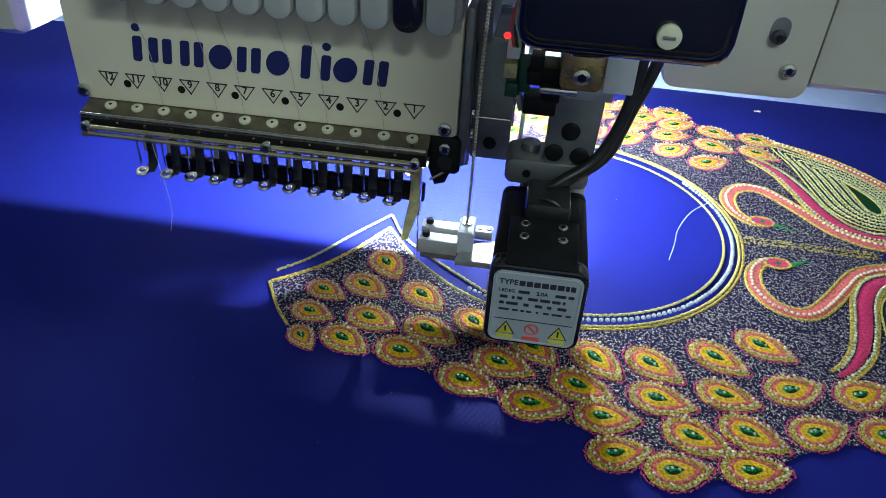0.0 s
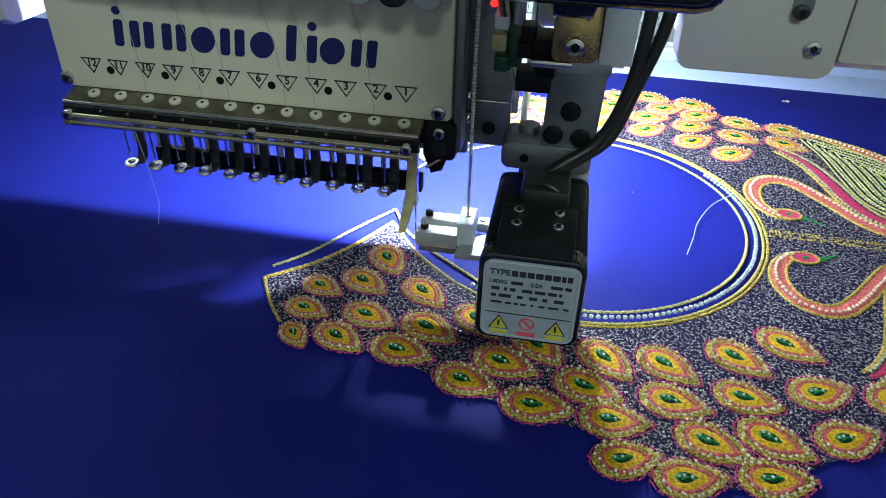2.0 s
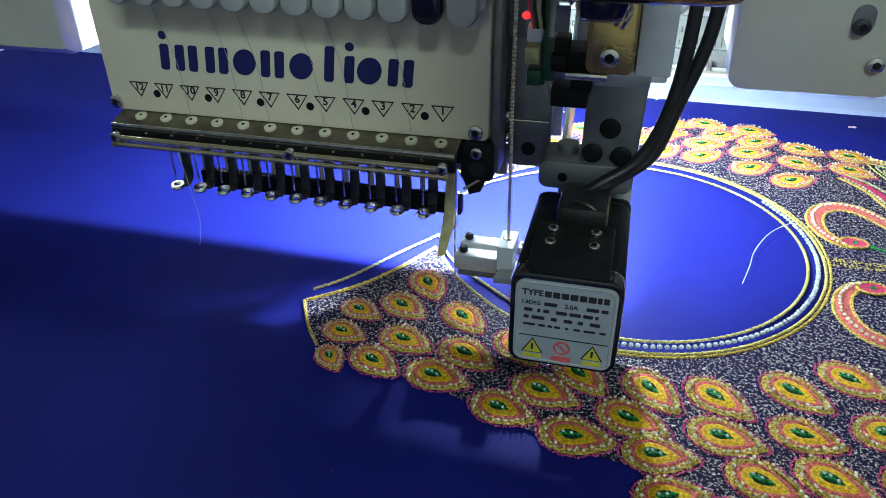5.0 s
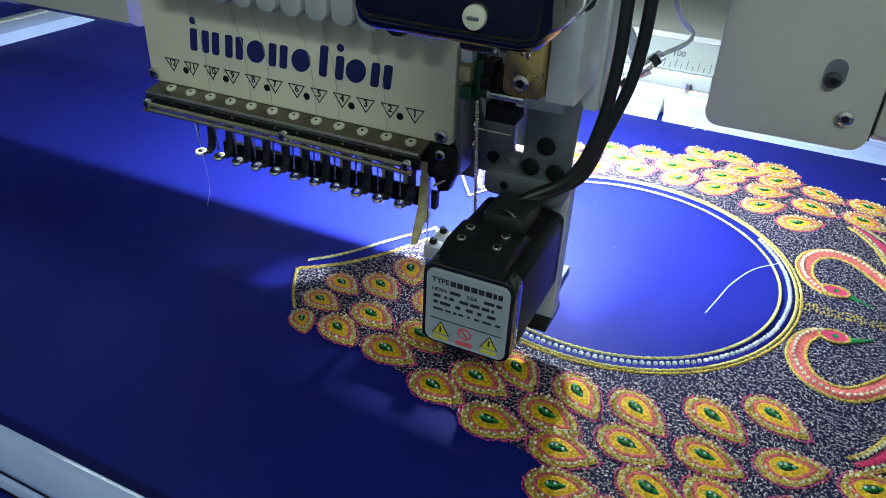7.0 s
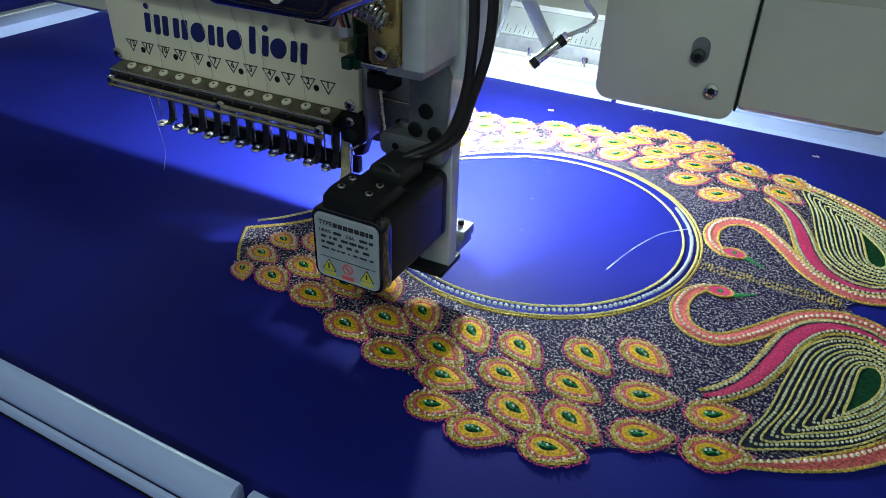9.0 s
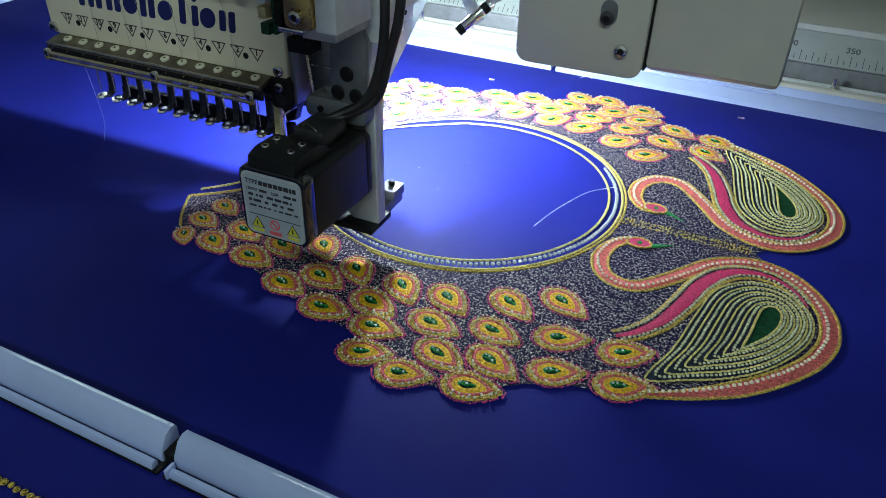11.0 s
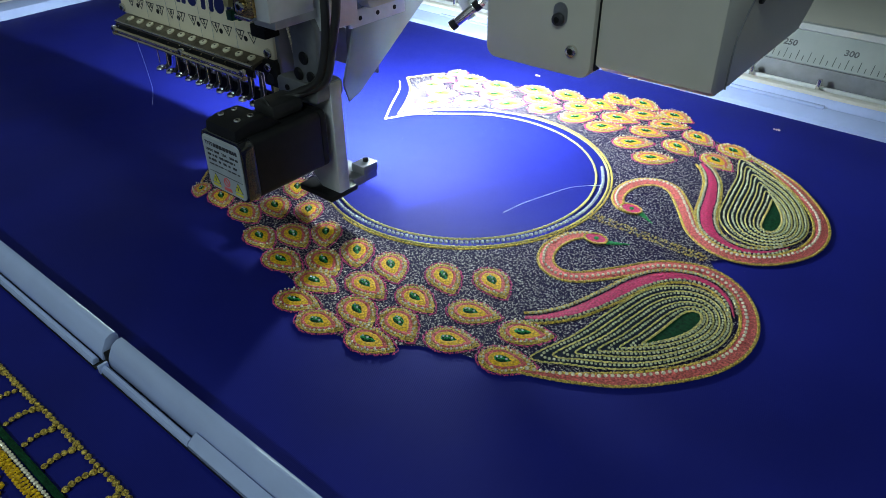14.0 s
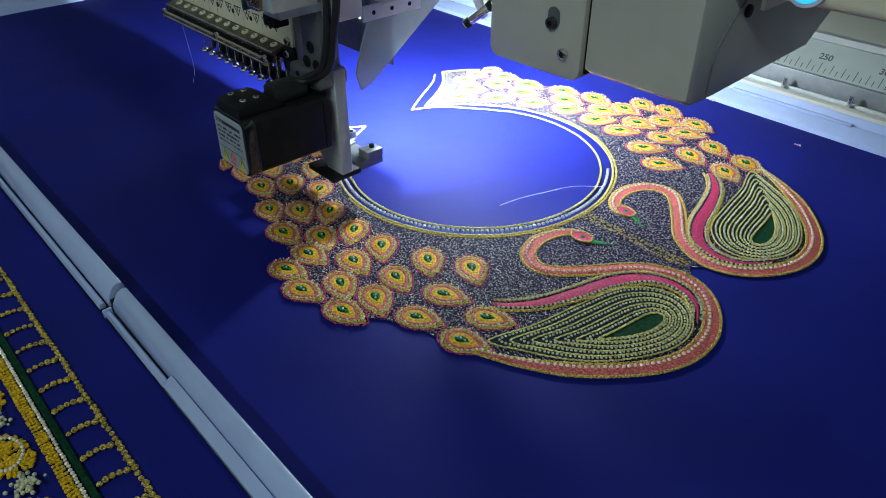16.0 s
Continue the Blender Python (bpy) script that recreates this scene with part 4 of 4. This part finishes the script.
part("guide_face", bx((-0.1742, -0.1396, 0.0980), (0.0082, -0.1390, 0.1040), 0.0002), BLACK, head)
for x in [-0.1680 + 0.0146 * i for i in range(12)]:
    part("rivet", cy((x, -0.1406, 0.1030), (x, -0.1390, 0.1030), 0.0009, n=10), STEEL, head)
part("thread_rod", cy((-0.1700, -0.1440, 0.1012), (0.0045, -0.1440, 0.1012), 0.0015, n=12), ROD, head)
part("thread_rod", cy((-0.1680, -0.1446, 0.0978), (0.0040, -0.1446, 0.0978), 0.0013, n=12), ROD, head)
for x in (-0.1690, -0.0725, 0.0035):
    screw("rod_screw", (x, -0.1425, 0.1015), (0, -1, 0), 0.0029, 0.0034, STEEL, head)
    part("rod_clip", bx((x - 0.0028, -0.1455, 0.0962), (x + 0.0028, -0.1425, 0.0992), 0.0006), BRASS, head)
# needle case underside
part("case_floor", bx((-0.168, -0.1262, 0.0965), (0.012, -0.1032, 0.1090), 0.001), BLACK, head)
for x in XN:
    part("window_post", bx((x - 0.0060, -0.1005, 0.0665), (x - 0.0032, -0.0993, 0.0825), 0.0004), WHITE_PAINT, head)
part("needle_case", bx((-0.160, -0.1030, 0.0820), (0.0265, -0.0988, 0.1655), 0.001), ALU_DARK, head)
part("back_bar", bx((-0.152, -0.1040, 0.0560), (0.003, -0.0985, 0.0668), 0.001), BLACK, head)
for i, x in enumerate(XN):
    if i < 11:
        shank = slab([(-0.1085, 0.0965), (-0.1085, 0.0690), (-0.1095, 0.0640), (-0.1125, 0.0618), (-0.1140, 0.0618), (-0.1140, 0.0604), (-0.1115, 0.0602), (-0.1075, 0.0625), (-0.1062, 0.0680), (-0.1062, 0.0965)], x + 0.0008, x + 0.0060, "x", 0.0005)
        foot = part("presser_foot", shank, BLUED, head, "bent steel presser foot")
        part("foot_ring", ring((x, -0.1150, 0.0610), (0, -0.15, 1), 0.0029, 0.0014, 18, 6), STEEL, foot)
        part("needle", cy((x - 0.0002, -0.1150, 0.0660), (x - 0.0002, -0.1150, 0.0960), 0.00055, n=8), STEEL, head)
        part("needle_clamp", cy((x, -0.1165, 0.0880), (x, -0.1165, 0.0960), 0.0023, n=12), STEEL, head)
        part("thread_loop", ring((x, -0.1215, 0.0925), (0, 1, 0.2), 0.0028, 0.0004, 16, 5), STEEL, head)
part("needle_bar", cy((XN[11], -0.1100, 0.052), (XN[11], -0.1100, 0.096), 0.0026, n=14), STEEL, head)
part("needle", cy((XN[11] + 0.001, -0.1100, 0.018), (XN[11] + 0.001, -0.1100, 0.054), 0.0005, n=8), STEEL, head)
part("nylon_sleeve", slab([(-0.0020, 0.096), (0.0030, 0.096), (0.0012, 0.055), (-0.0040, 0.036), (-0.0085, 0.034), (-0.0070, 0.045), (-0.0040, 0.062)], -0.1150, -0.1110, "y", 0.0012), FELT, head, "yellowed nylon thread sleeve")
# plate added behind the needles; its narrow slots cut the lamp light into streaks
part("back_plate", bx((-0.1600, -0.0521, 0.1245), (0.0156, -0.0501, 0.1655), 0.0004), ALU_DARK, head)
part("back_plate", bx((-0.1600, -0.0521, 0.0850), (0.0156, -0.0501, 0.1145), 0.0004), ALU_DARK, head)
for i in range(24):
    xb = -0.1600 + 0.0073 * i
    part("window_bar", bx((xb, -0.0519, 0.1145), (xb + 0.0040, -0.0503, 0.1245), 0.0003), ALU_DARK, head)
# right cheek of the needle case
part("cheek_plate", slab(rounded(0.0085, 0.0905, 0.0245, 0.1100, 0.003), -0.1300, -0.1240, "y", 0.0008), BLACK, head)
part("side_plate", bx((0.0225, -0.127, 0.094), (0.0265, -0.112, 0.175), 0.001), ALU_DARK, head)
screw("cheek_screw", (0.0165, -0.1300, 0.1050), (0, -1, 0), 0.0032, 0.0024, STEEL, head)
part("cheek_hole", cy((0.0165, -0.1305, 0.0965), (0.0165, -0.1295, 0.0965), 0.0038, n=20), RUBBER, head)
part("take_up_case", bx((0.0265, -0.116, 0.1555), (0.0345, -0.03, 0.300), 0.0012), ALU_DARK, head, "dark grey side case")
part("side_bracket", slab(rounded(0.0268, 0.0905, 0.0480, 0.156, 0.002), -0.1080, -0.1040, "y", 0.0008), ALU_DARK, head)
part("wire_finger", cy((0.026, -0.1100, 0.1150), (0.047, -0.1100, 0.1150), 0.0005, n=8), STEEL, head)
for z in (0.107, 0.118):
    screw("bracket_screw", (0.0268, -0.1130, z), (1, 0, 0), 0.0030, 0.0022, STEEL, head)
screw("bracket_screw", (0.0375, -0.1080, 0.1000), (0, -1, 0), 0.0036, 0.0012, BLACK, head)
part("cutter_arm", slab([(0.006, 0.0870), (0.018, 0.0930), (0.0205, 0.0910), (0.016, 0.0780), (0.010, 0.0760)], -0.1180, -0.1100, "y", 0.0012), BLACK, head)
part("cutter_link", cy((0.008, -0.1195, 0.0800), (0.0195, -0.1195, 0.0890), 0.0009, n=8), STEEL, head)
part("safety_guard", slab([(-0.094, 0.0900), (-0.0895, 0.0752), (-0.078, 0.0790), (0.0040, 0.1360), (0.0450, 0.1830), (-0.060, 0.1830)], 0.0520, 0.0545, "x", 0.0008), GUARD, head, "milky clear acrylic guard")
part("guard_bracket", bx((0.0548, -0.0860, 0.1290), (0.0575, -0.0280, 0.1410), 0.0008), ALU_PALE, head)
for y in (-0.076, -0.058, -0.040):
    part("bracket_hole", cy((0.0573, y, 0.1350), (0.0578, y, 0.1350), 0.0017, n=14), BLACK, head)
part("lamp_cover", slab(rounded(-0.0760, 0.1420, -0.0260, 0.1720, 0.006), 0.0548, 0.0660, "x", 0.002), LENS_COVER, head, "milky yellowed lamp cover")
part("guard_arm", bx((0.0265, -0.062, 0.160), (0.0545, -0.052, 0.168), 0.0008), ALU, head)
for i in (2, 4, 5, 7, 8, 10):
    x = XN[i]
    part("upper_thread", tube([(x - 0.012, -0.1300, 0.1690), (x - 0.004, -0.1292, 0.140), (x, -0.1318, 0.1125)], 0.00016, 4, 0.008), PAD, head)
part("thread_tail", tube([(-0.1335, -0.1455, 0.0975), (-0.1310, -0.1440, 0.070), (-0.1302, -0.1440, 0.0555), (-0.1312, -0.1470, 0.0440)], 0.00013, 5), THREAD, head)

lamp_a = thing("led_lamp", (LED_A[0], LED_A[1], 0.156), "small white work lamp beside the needle case", "lamp", "work lamps")
part("housing", bx((0.0250, -0.0490, 0.1445), (0.0400, -0.0310, 0.1560), 0.001), ALU_DARK, lamp_a)
part("lens", bx((0.0270, -0.0430, 0.1440), (0.0370, -0.0370, 0.1449), 0.0002), GLOW, lamp_a)
# Added plate that keeps this lamp off the cloth in front of the head.
part("hood", bx((0.0160, -0.0521, 0.0850), (0.0480, -0.0501, 0.1560), 0.0006), ALU_DARK, lamp_a, "added dark plate that cuts off the lamp light")
lamp_b = thing("led_lamp", (LED_B[0], LED_B[1], 0.183), "white work lamp under the machine beam", "lamp", "work lamps")
part("housing", bx((-0.002, 0.042, 0.1530), (0.042, 0.078, 0.1840), 0.0015), ALU_DARK, lamp_b)
part("lens", bx((0.010, 0.050, 0.1522), (0.034, 0.070, 0.1531), 0.0003), GLOW, lamp_b)

# Also added: stops this lamp spilling forward on the left.
part("hood", bx((-0.0300, 0.0380, 0.1220), (0.0215, 0.0400, 0.1835), 0.0006), ALU_DARK, lamp_b, "added dark plate that cuts off the lamp light")

# ---------------------------------------------------------------- beading device beside the head
dev = thing("beading_device", (0.075, -0.14, 0.02), "grey aluminium bead-laying device with brass block and guide foot", "sewing attachment")
part("front_plate", slab([(0.0650, 0.1120), (0.0882, 0.1120), (0.0895, 0.1490), (0.0860, 0.1560), (0.0660, 0.1560)], -0.1470, -0.1425, "y", 0.0006), ALU_DARK, dev)
for x, z in ((0.0763, 0.1291), (0.0700, 0.1176), (0.0819, 0.1171)):
    screw("plate_bolt", (x, -0.1470, z), (0, -1, 0), 0.0045, 0.0012, BLACK, dev, "black countersunk bolt")
part("leg_plate", slab([(0.0560, 0.1120), (0.0885, 0.1120), (0.0885, 0.0300), (0.0700, 0.0300), (0.0560, 0.0450)], -0.1385, -0.1280, "y", 0.0008), ALU_MID, dev)
part("column", slab([(-0.1425, 0.1480), (-0.1150, 0.1480), (-0.1150, 0.30), (-0.1500, 0.30)], 0.0680, 0.0960, "x", 0.001), ALU_PALE, dev)
part("motor_mount", slab(rounded(0.0480, 0.1000, 0.0880, 0.1128, 0.004), -0.1490, -0.1260, "y", 0.001), ALU_DARK, dev)
part("mount_hole", cy((0.0585, -0.1497, 0.1060), (0.0585, -0.1480, 0.1060), 0.0020, n=16), BLACK, dev)
part("mount_boss", cy((0.0590, -0.1350, 0.1120), (0.0590, -0.1350, 0.1165), 0.0048, n=18, bev=0.0006), ALU_DARK, dev)
part("step_block", bx((0.0690, -0.1760, 0.1560), (0.0890, -0.1425, 0.1625), 0.0006), ALU, dev)
part("cross_bar", bx((0.0590, -0.1820, 0.1595), (0.0740, -0.1770, 0.1620), 0.0004), STEEL, dev)
part("brass_block", slab(rounded(0.0660, 0.1635, 0.0825, 0.1960, 0.003), -0.1860, -0.1560, "y", 0.001), BRASS, dev, "brass adjusting block")
screw("brass_screw", (0.0742, -0.1860, 0.1700), (0, -1, 0), 0.0036, 0.0030, STEEL, dev)
screw("brass_screw", (0.0742, -0.1860, 0.1905), (0, -1, 0), 0.0036, 0.0030, STEEL, dev)
coil = []
c0, c1 = Vector((0.0790, -0.1910, 0.1850)), Vector((0.0600, -0.1930, 0.1935))
ax = (c1 - c0).normalized()
e1 = ax.cross(Vector((0, 1, 0))).normalized()
e2 = ax.cross(e1)
for i in range(9 * 14 + 1):
    a = 2 * math.pi * i / 14
    coil.append(tuple(c0 + (c1 - c0) * (i / 126) + (e1 * math.cos(a) + e2 * math.sin(a)) * 0.0044))
part("coil_spring", sweep(np.array(coil), np.full(len(coil), 0.0008), 6, False), STEEL, dev)
part("spring_pin", cy(c0, c1 + ax * 0.004, 0.0016, n=10), STEEL, dev)
part("side_block", bx((0.0830, -0.1840, 0.1630), (0.0950, -0.1500, 0.2000), 0.0008), ALU_PALE, dev)
part("hopper_arm", bx((0.0760, -0.240, 0.240), (0.0900, -0.146, 0.256), 0.001), BLACK, dev)
part("circuit_board", bx((0.0490, -0.1730, 0.1540), (0.0510, -0.1500, 0.1860), 0.0003), PCB, dev, "green circuit board")
part("board_face", bx((0.0500, -0.1742, 0.1560), (0.0550, -0.1728, 0.1720), 0.0003), PCB, dev)
for x, z, m in ((0.0470, 0.1740, RAIL_WHITE), (0.0465, 0.1660, FELT), (0.0475, 0.1580, PCB), (0.0560, 0.1640, BLACK), (0.0570, 0.1700, BLACK)):
    part("connector", bx((x - 0.0026, -0.1780, z - 0.0030), (x + 0.0026, -0.1690, z + 0.0030), 0.0005), m, dev)
part("ribbon_tail", slab([(0.0470, 0.1560), (0.0500, 0.1560), (0.0535, 0.1440), (0.0515, 0.1430)], -0.1640, -0.1570, "y", 0.0004), PAD, dev)
part("indicator", balls([(0.0440, -0.1790, 0.1805)], [0.0016]), RED_GLOW, dev, "lit red indicator")
part("optical_fork", merged(bx((0.0540, -0.1760, 0.1600), (0.0680, -0.1600, 0.1680), 0.0008), bx((0.0530, -0.1680, 0.1440), (0.0670, -0.1560, 0.1520), 0.0008), bx((0.0600, -0.1680, 0.1500), (0.0680, -0.1580, 0.1620), 0.0008)), BLACK, dev)
for k, m in enumerate((LABEL_RED, PCB, FELT, BLACK)):
    part("wire", tube([(0.0470 + k * 0.0012, -0.1780, 0.1760), (0.0450 + k * 0.0016, -0.1800, 0.1860), (0.0480 + k * 0.0016, -0.1840, 0.1980), (0.0560 + k * 0.002, -0.2000, 0.215), (0.0640 + k * 0.002, -0.2200, 0.235)], 0.0007, 6), m, dev)
# guide foot
part("foot_base", bx((0.0040, -0.1180, 0.0275), (0.0800, -0.0980, 0.0310), 0.0006), ALU_DARK, dev)
for y in (-0.1180, -0.1040):
    part("fork_prong", bx((0.0022, y, 0.0310), (0.0250, y + 0.0088, 0.0400), 0.0007), ALU, dev)
    screw("prong_screw", (0.0066, y + 0.0044, 0.0400), (0, 0, 1), 0.0023, 0.0034, BLACK, dev)
part("cord_block", bx((0.0245, -0.1150, 0.0310), (0.0335, -0.0960, 0.0460), 0.0008), RAIL_WHITE, dev)
part("cord_eye", ring((0.0290, -0.1050, 0.0462), (0, 0, 1), 0.0020, 0.0008, 16, 6), STEEL, dev)
part("rear_block", bx((0.0335, -0.0980, 0.0310), (0.0440, -0.0900, 0.0370), 0.0010), ALU, dev)
for x, y in ((0.0365, -0.0940), (0.0415, -0.0940)):
    part("block_hole", cy((x, y, 0.0368), (x, y, 0.0374), 0.0019, n=14), BLACK, dev)
part("curved_skid", slab([(0.0250 + 0.030 * (1 - math.cos(a)), -0.1240 + 0.026 * math.sin(a)) for a in np.linspace(0, 1.5, 9)] + [(0.0560, -0.1240)], 0.0290, 0.0330, "z", 0.0005), ALU, dev)
part("toe_block", merged(bx((0.0660, -0.1190, 0.0240), (0.0830, -0.0940, 0.0310), 0.0006), bx((0.0720, -0.1100, 0.0310), (0.0850, -0.0950, 0.0380), 0.0008)), ALU_DARK, dev)
screw("toe_screw", (0.0786, -0.1014, 0.0380), (0, 0, 1), 0.0022, 0.0034, BLACK, dev)
part("sole", bx((0.0540, -0.1460, 0.0255), (0.0880, -0.1200, 0.0300), 0.0006), BLACK, dev)

hop = thing("bead_hopper", (0.083, -0.25, 0.205), "glossy black bead hopper with a steel screw disc", "bead hopper")
part("body", bx((0.0490, -0.2730, 0.2090), (0.1060, -0.2120, 0.2750), 0.007, 3), GLOSS_BLACK, hop)
part("lower_lip", cy((0.0640, -0.2480, 0.2100), (0.0900, -0.2480, 0.2100), 0.0050, n=24, bev=0.002), GLOSS_BLACK, hop)
part("outlet", cy((0.0720, -0.2300, 0.1960), (0.0720, -0.2250, 0.2110), 0.0060, 0.0100, n=24, bev=0.001), GLOSS_BLACK, hop)
part("screw_disc", cy((0.0878, -0.2748, 0.2180), (0.0878, -0.2725, 0.2180), 0.0032, n=24, bev=0.0006), WASHER, hop, "pale screw disc")
part("disc_cross", bx((0.0862, -0.2752, 0.2176), (0.0894, -0.2745, 0.2184), 0.0001), ALU_DARK, hop)

motor = thing("stepper_motor", (0.0667, -0.18, 0.0556), "square black stepper motor with a silver type label", "motor")
part("body", slab(rounded(0.0462, 0.0556, 0.0872, 0.0966, 0.0045), -0.1980, -0.1440, "y", 0.0006), BLACK, motor)
part("rear_cap", slab(rounded(0.0458, 0.0552, 0.0876, 0.0970, 0.0055), -0.2080, -0.1985, "y", 0.0012), GLOSS_BLACK, motor)
part("flange", slab(rounded(0.0462, 0.0556, 0.0872, 0.0966, 0.0045), -0.1436, -0.1390, "y", 0.0006), BLACK, motor)
for y in (-0.1980, -0.1640):
    part("seam", slab(rounded(0.0466, 0.0560, 0.0868, 0.0962, 0.0045), y - 0.0006, y, "y", 0), RUBBER, motor)
part("encoder_cover", slab([(-0.2070, 0.0966), (-0.2060, 0.1030), (-0.1990, 0.1052), (-0.1820, 0.1052), (-0.1740, 0.1000), (-0.1700, 0.0966)], 0.0520, 0.0815, "x", 0.0010), BLACK, motor)
part("cable_gland", bx((0.0575, -0.1740, 0.0966), (0.0780, -0.1480, 0.1075), 0.003), RUBBER, motor)
for x in (0.0585, 0.0745):
    for y in (-0.1985, -0.1885):
        screw("cover_screw", (x, y, 0.1050), (0, 0, 1), 0.0023, 0.0016, STEEL, motor)
label = part("type_label", slab(rounded(0.0480, 0.0570, 0.0856, 0.0945, 0.0040), -0.2085, -0.2079, "y", 0), LABEL, motor, "silver type label")
part("label_border", merged(*[slab(rounded(*b, 0.0003), -0.20862, -0.2084, "y", 0) for b in ((0.0500, 0.0690, 0.0838, 0.0694),)]), BLACK_INK, label, smooth=False)
rng = random.Random(5)
for row, z in enumerate((0.0890, 0.0845, 0.0812, 0.0779, 0.0745)):
    x, bars = 0.0590 if row == 0 else 0.0515, []
    while x < 0.0815:
        if row == 1 and (x < 0.0570 or 0.0645 < x < 0.0730):
            x = 0.0590 if x < 0.0570 else 0.0745
        w = min(rng.uniform(0.0012, 0.0050) if row else rng.uniform(0.0016, 0.003), 0.0825 - x)
        h = 0.0026 if row == 0 else 0.0015 if row < 4 else 0.0010
        bars.append(slab(rounded(x, z - h / 2, x + w, z + h / 2, 0.0003, 2), -0.20866, -0.2084, "y", 0))
        x += w + (0.0005 if row == 0 else rng.uniform(0.0006, 0.0026))
    tagged(part("print_line", merged(*bars), BLACK_INK, label, "unreadable dark print", smooth=False), kind="stuff")
for text, x, z, size in (("TYPE", 0.0545, 0.0890, 0.0036), ("1.8DEG", 0.0540, 0.0845, 0.0023), ("2.0A", 0.0690, 0.0845, 0.0026)):
    lettering(text, size, Matrix.Translation((x, -0.20862, z)) @ FRONT, BLACK_INK, label, "print")
part("label_frame", tube([(x, -0.20855, z) for x, z in rounded(0.0490, 0.0580, 0.0846, 0.0935, 0.0035)], 0.00032, 6, 0.001, True), PAD, label, "grey printed frame")
for x in (0.0555, 0.0783):
    part("warning_triangle", slab([(x - 0.0042, 0.0612), (x + 0.0042, 0.0612), (x, 0.0682)], -0.20868, -0.2084, "y", 0), BLACK_INK, label, smooth=False)
    part("warning_field", slab([(x - 0.0034, 0.0616), (x + 0.0034, 0.0616), (x, 0.0674)], -0.20890, -0.2086, "y", 0), LABEL_YELLOW, label, smooth=False)
    part("warning_bar", bx((x - 0.0036, -0.20880, 0.0588), (x + 0.0036, -0.2084, 0.0604), 0), LABEL_YELLOW, label, smooth=False)
    part("warning_mark", bx((x - 0.0004, -0.20905, 0.0628), (x + 0.0004, -0.2088, 0.0658), 0), BLACK_INK, label, smooth=False)
part("prohibition_ring", ring((0.0668, -0.2086, 0.0650), (0, 1, 0), 0.0028, 0.0004, 24, 5), LABEL_RED, label)
part("prohibition_slash", bx((0.0642, -0.20885, 0.0646), (0.0694, -0.2084, 0.0654), 0, turn=(0, 45, 0)), LABEL_RED, label, smooth=False)
part("prohibition_bar", bx((0.0630, -0.20880, 0.0586), (0.0706, -0.2084, 0.0608), 0), LABEL_RED, label, smooth=False)

# cables of the motor, and the bead cord running down to the foot
for k, (dx, dy) in enumerate(((0, 0), (0.0072, 0.0030))):
    pts = [(0.0660 + dx * 0.6, -0.1640, 0.1040), (0.0760 + dx * 0.6, -0.1560 + dy, 0.1085), (0.0900 + dx * 0.6, -0.1490 + dy, 0.1180), (0.0985 + dx * 0.4, -0.1480 + dy, 0.1400), (0.1020 + dx, -0.1480 + dy, 0.1700), (0.1020 + dx * 1.2, -0.1500 + dy, 0.2100), (0.1000 + dx * 1.2, -0.1520 + dy, 0.3000)]
    tagged(part("motor_cable", tube(pts, 0.0027, 12), RUBBER), "black rubber cable curving up from the motor", "cable", "motor cables")
part("cable_tie", ring((0.0680, -0.1690, 0.1010), (0.3, 1, 0.3), 0.0080, 0.0009, 22, 6), RUBBER, motor)
q = spline([(0.0290, -0.1050, 0.0470), (0.0300, -0.1130, 0.090), (0.0310, -0.1220, 0.140), (0.0330, -0.1320, 0.200), (0.0340, -0.1360, 0.290)], 0.0019)
part("bead_cord", balls(q.tolist(), [0.00105] * len(q), 1.0, 7, 5), PEARL, dev, "string of tiny clear beads")

# ---------------------------------------------------------------- seat the cloth frame and the machine
CLOTH_FRAME = Matrix.Translation((0.0011, 0.0032, 0)) @ Matrix.Rotation(radians(-0.822), 4, "Z") @ Matrix.Scale(1.0354, 4)
PIVOT = Vector((0, -0.12, 0.1))
MACHINE = Matrix.Translation(PIVOT + Vector((0, 0, 0.0061))) @ Euler((radians(-0.476), radians(-0.258), 0)).to_matrix().to_4x4() @ Matrix.Translation(-PIVOT)
ON_FRAME = {"embroidered_cloth": (0, 0, 0), "loose_thread": (0, 0, 0), "lint": (0, 0, 0), "lint_specks": (0, 0, 0), "front_clamp": (-0.004, 0.012, 0),
            "rear_clamp": (0, -0.010, 0), "side_rail": (0, 0, 0), "guide_rail": (0, -0.013, -0.004), "ruler": (0.002, -0.013, -0.004)}
ON_MACHINE = {"machine_beam": (0, 0, 0), "arm_housing": (0, 0, 0), "sensor": (0.004, 0, 0), "stitching_head": (0, 0, 0), "led_lamp": (0, 0, 0), "led_lamp_light": (0, 0, 0),
              "beading_device": (0, 0, 0), "bead_hopper": (0, 0, -0.004), "stepper_motor": (0.002, -0.006, 0), "motor_cable": (0, 0, 0)}
for ob in [o for o in scene.objects if o.parent is None]:
    kind = ob.name.split(".")[0]
    for frame_of, moves in ((CLOTH_FRAME, ON_FRAME), (MACHINE, ON_MACHINE)):
        if kind in moves:
            ob.matrix_basis = frame_of @ Matrix.Translation(moves[kind]) @ ob.matrix_basis
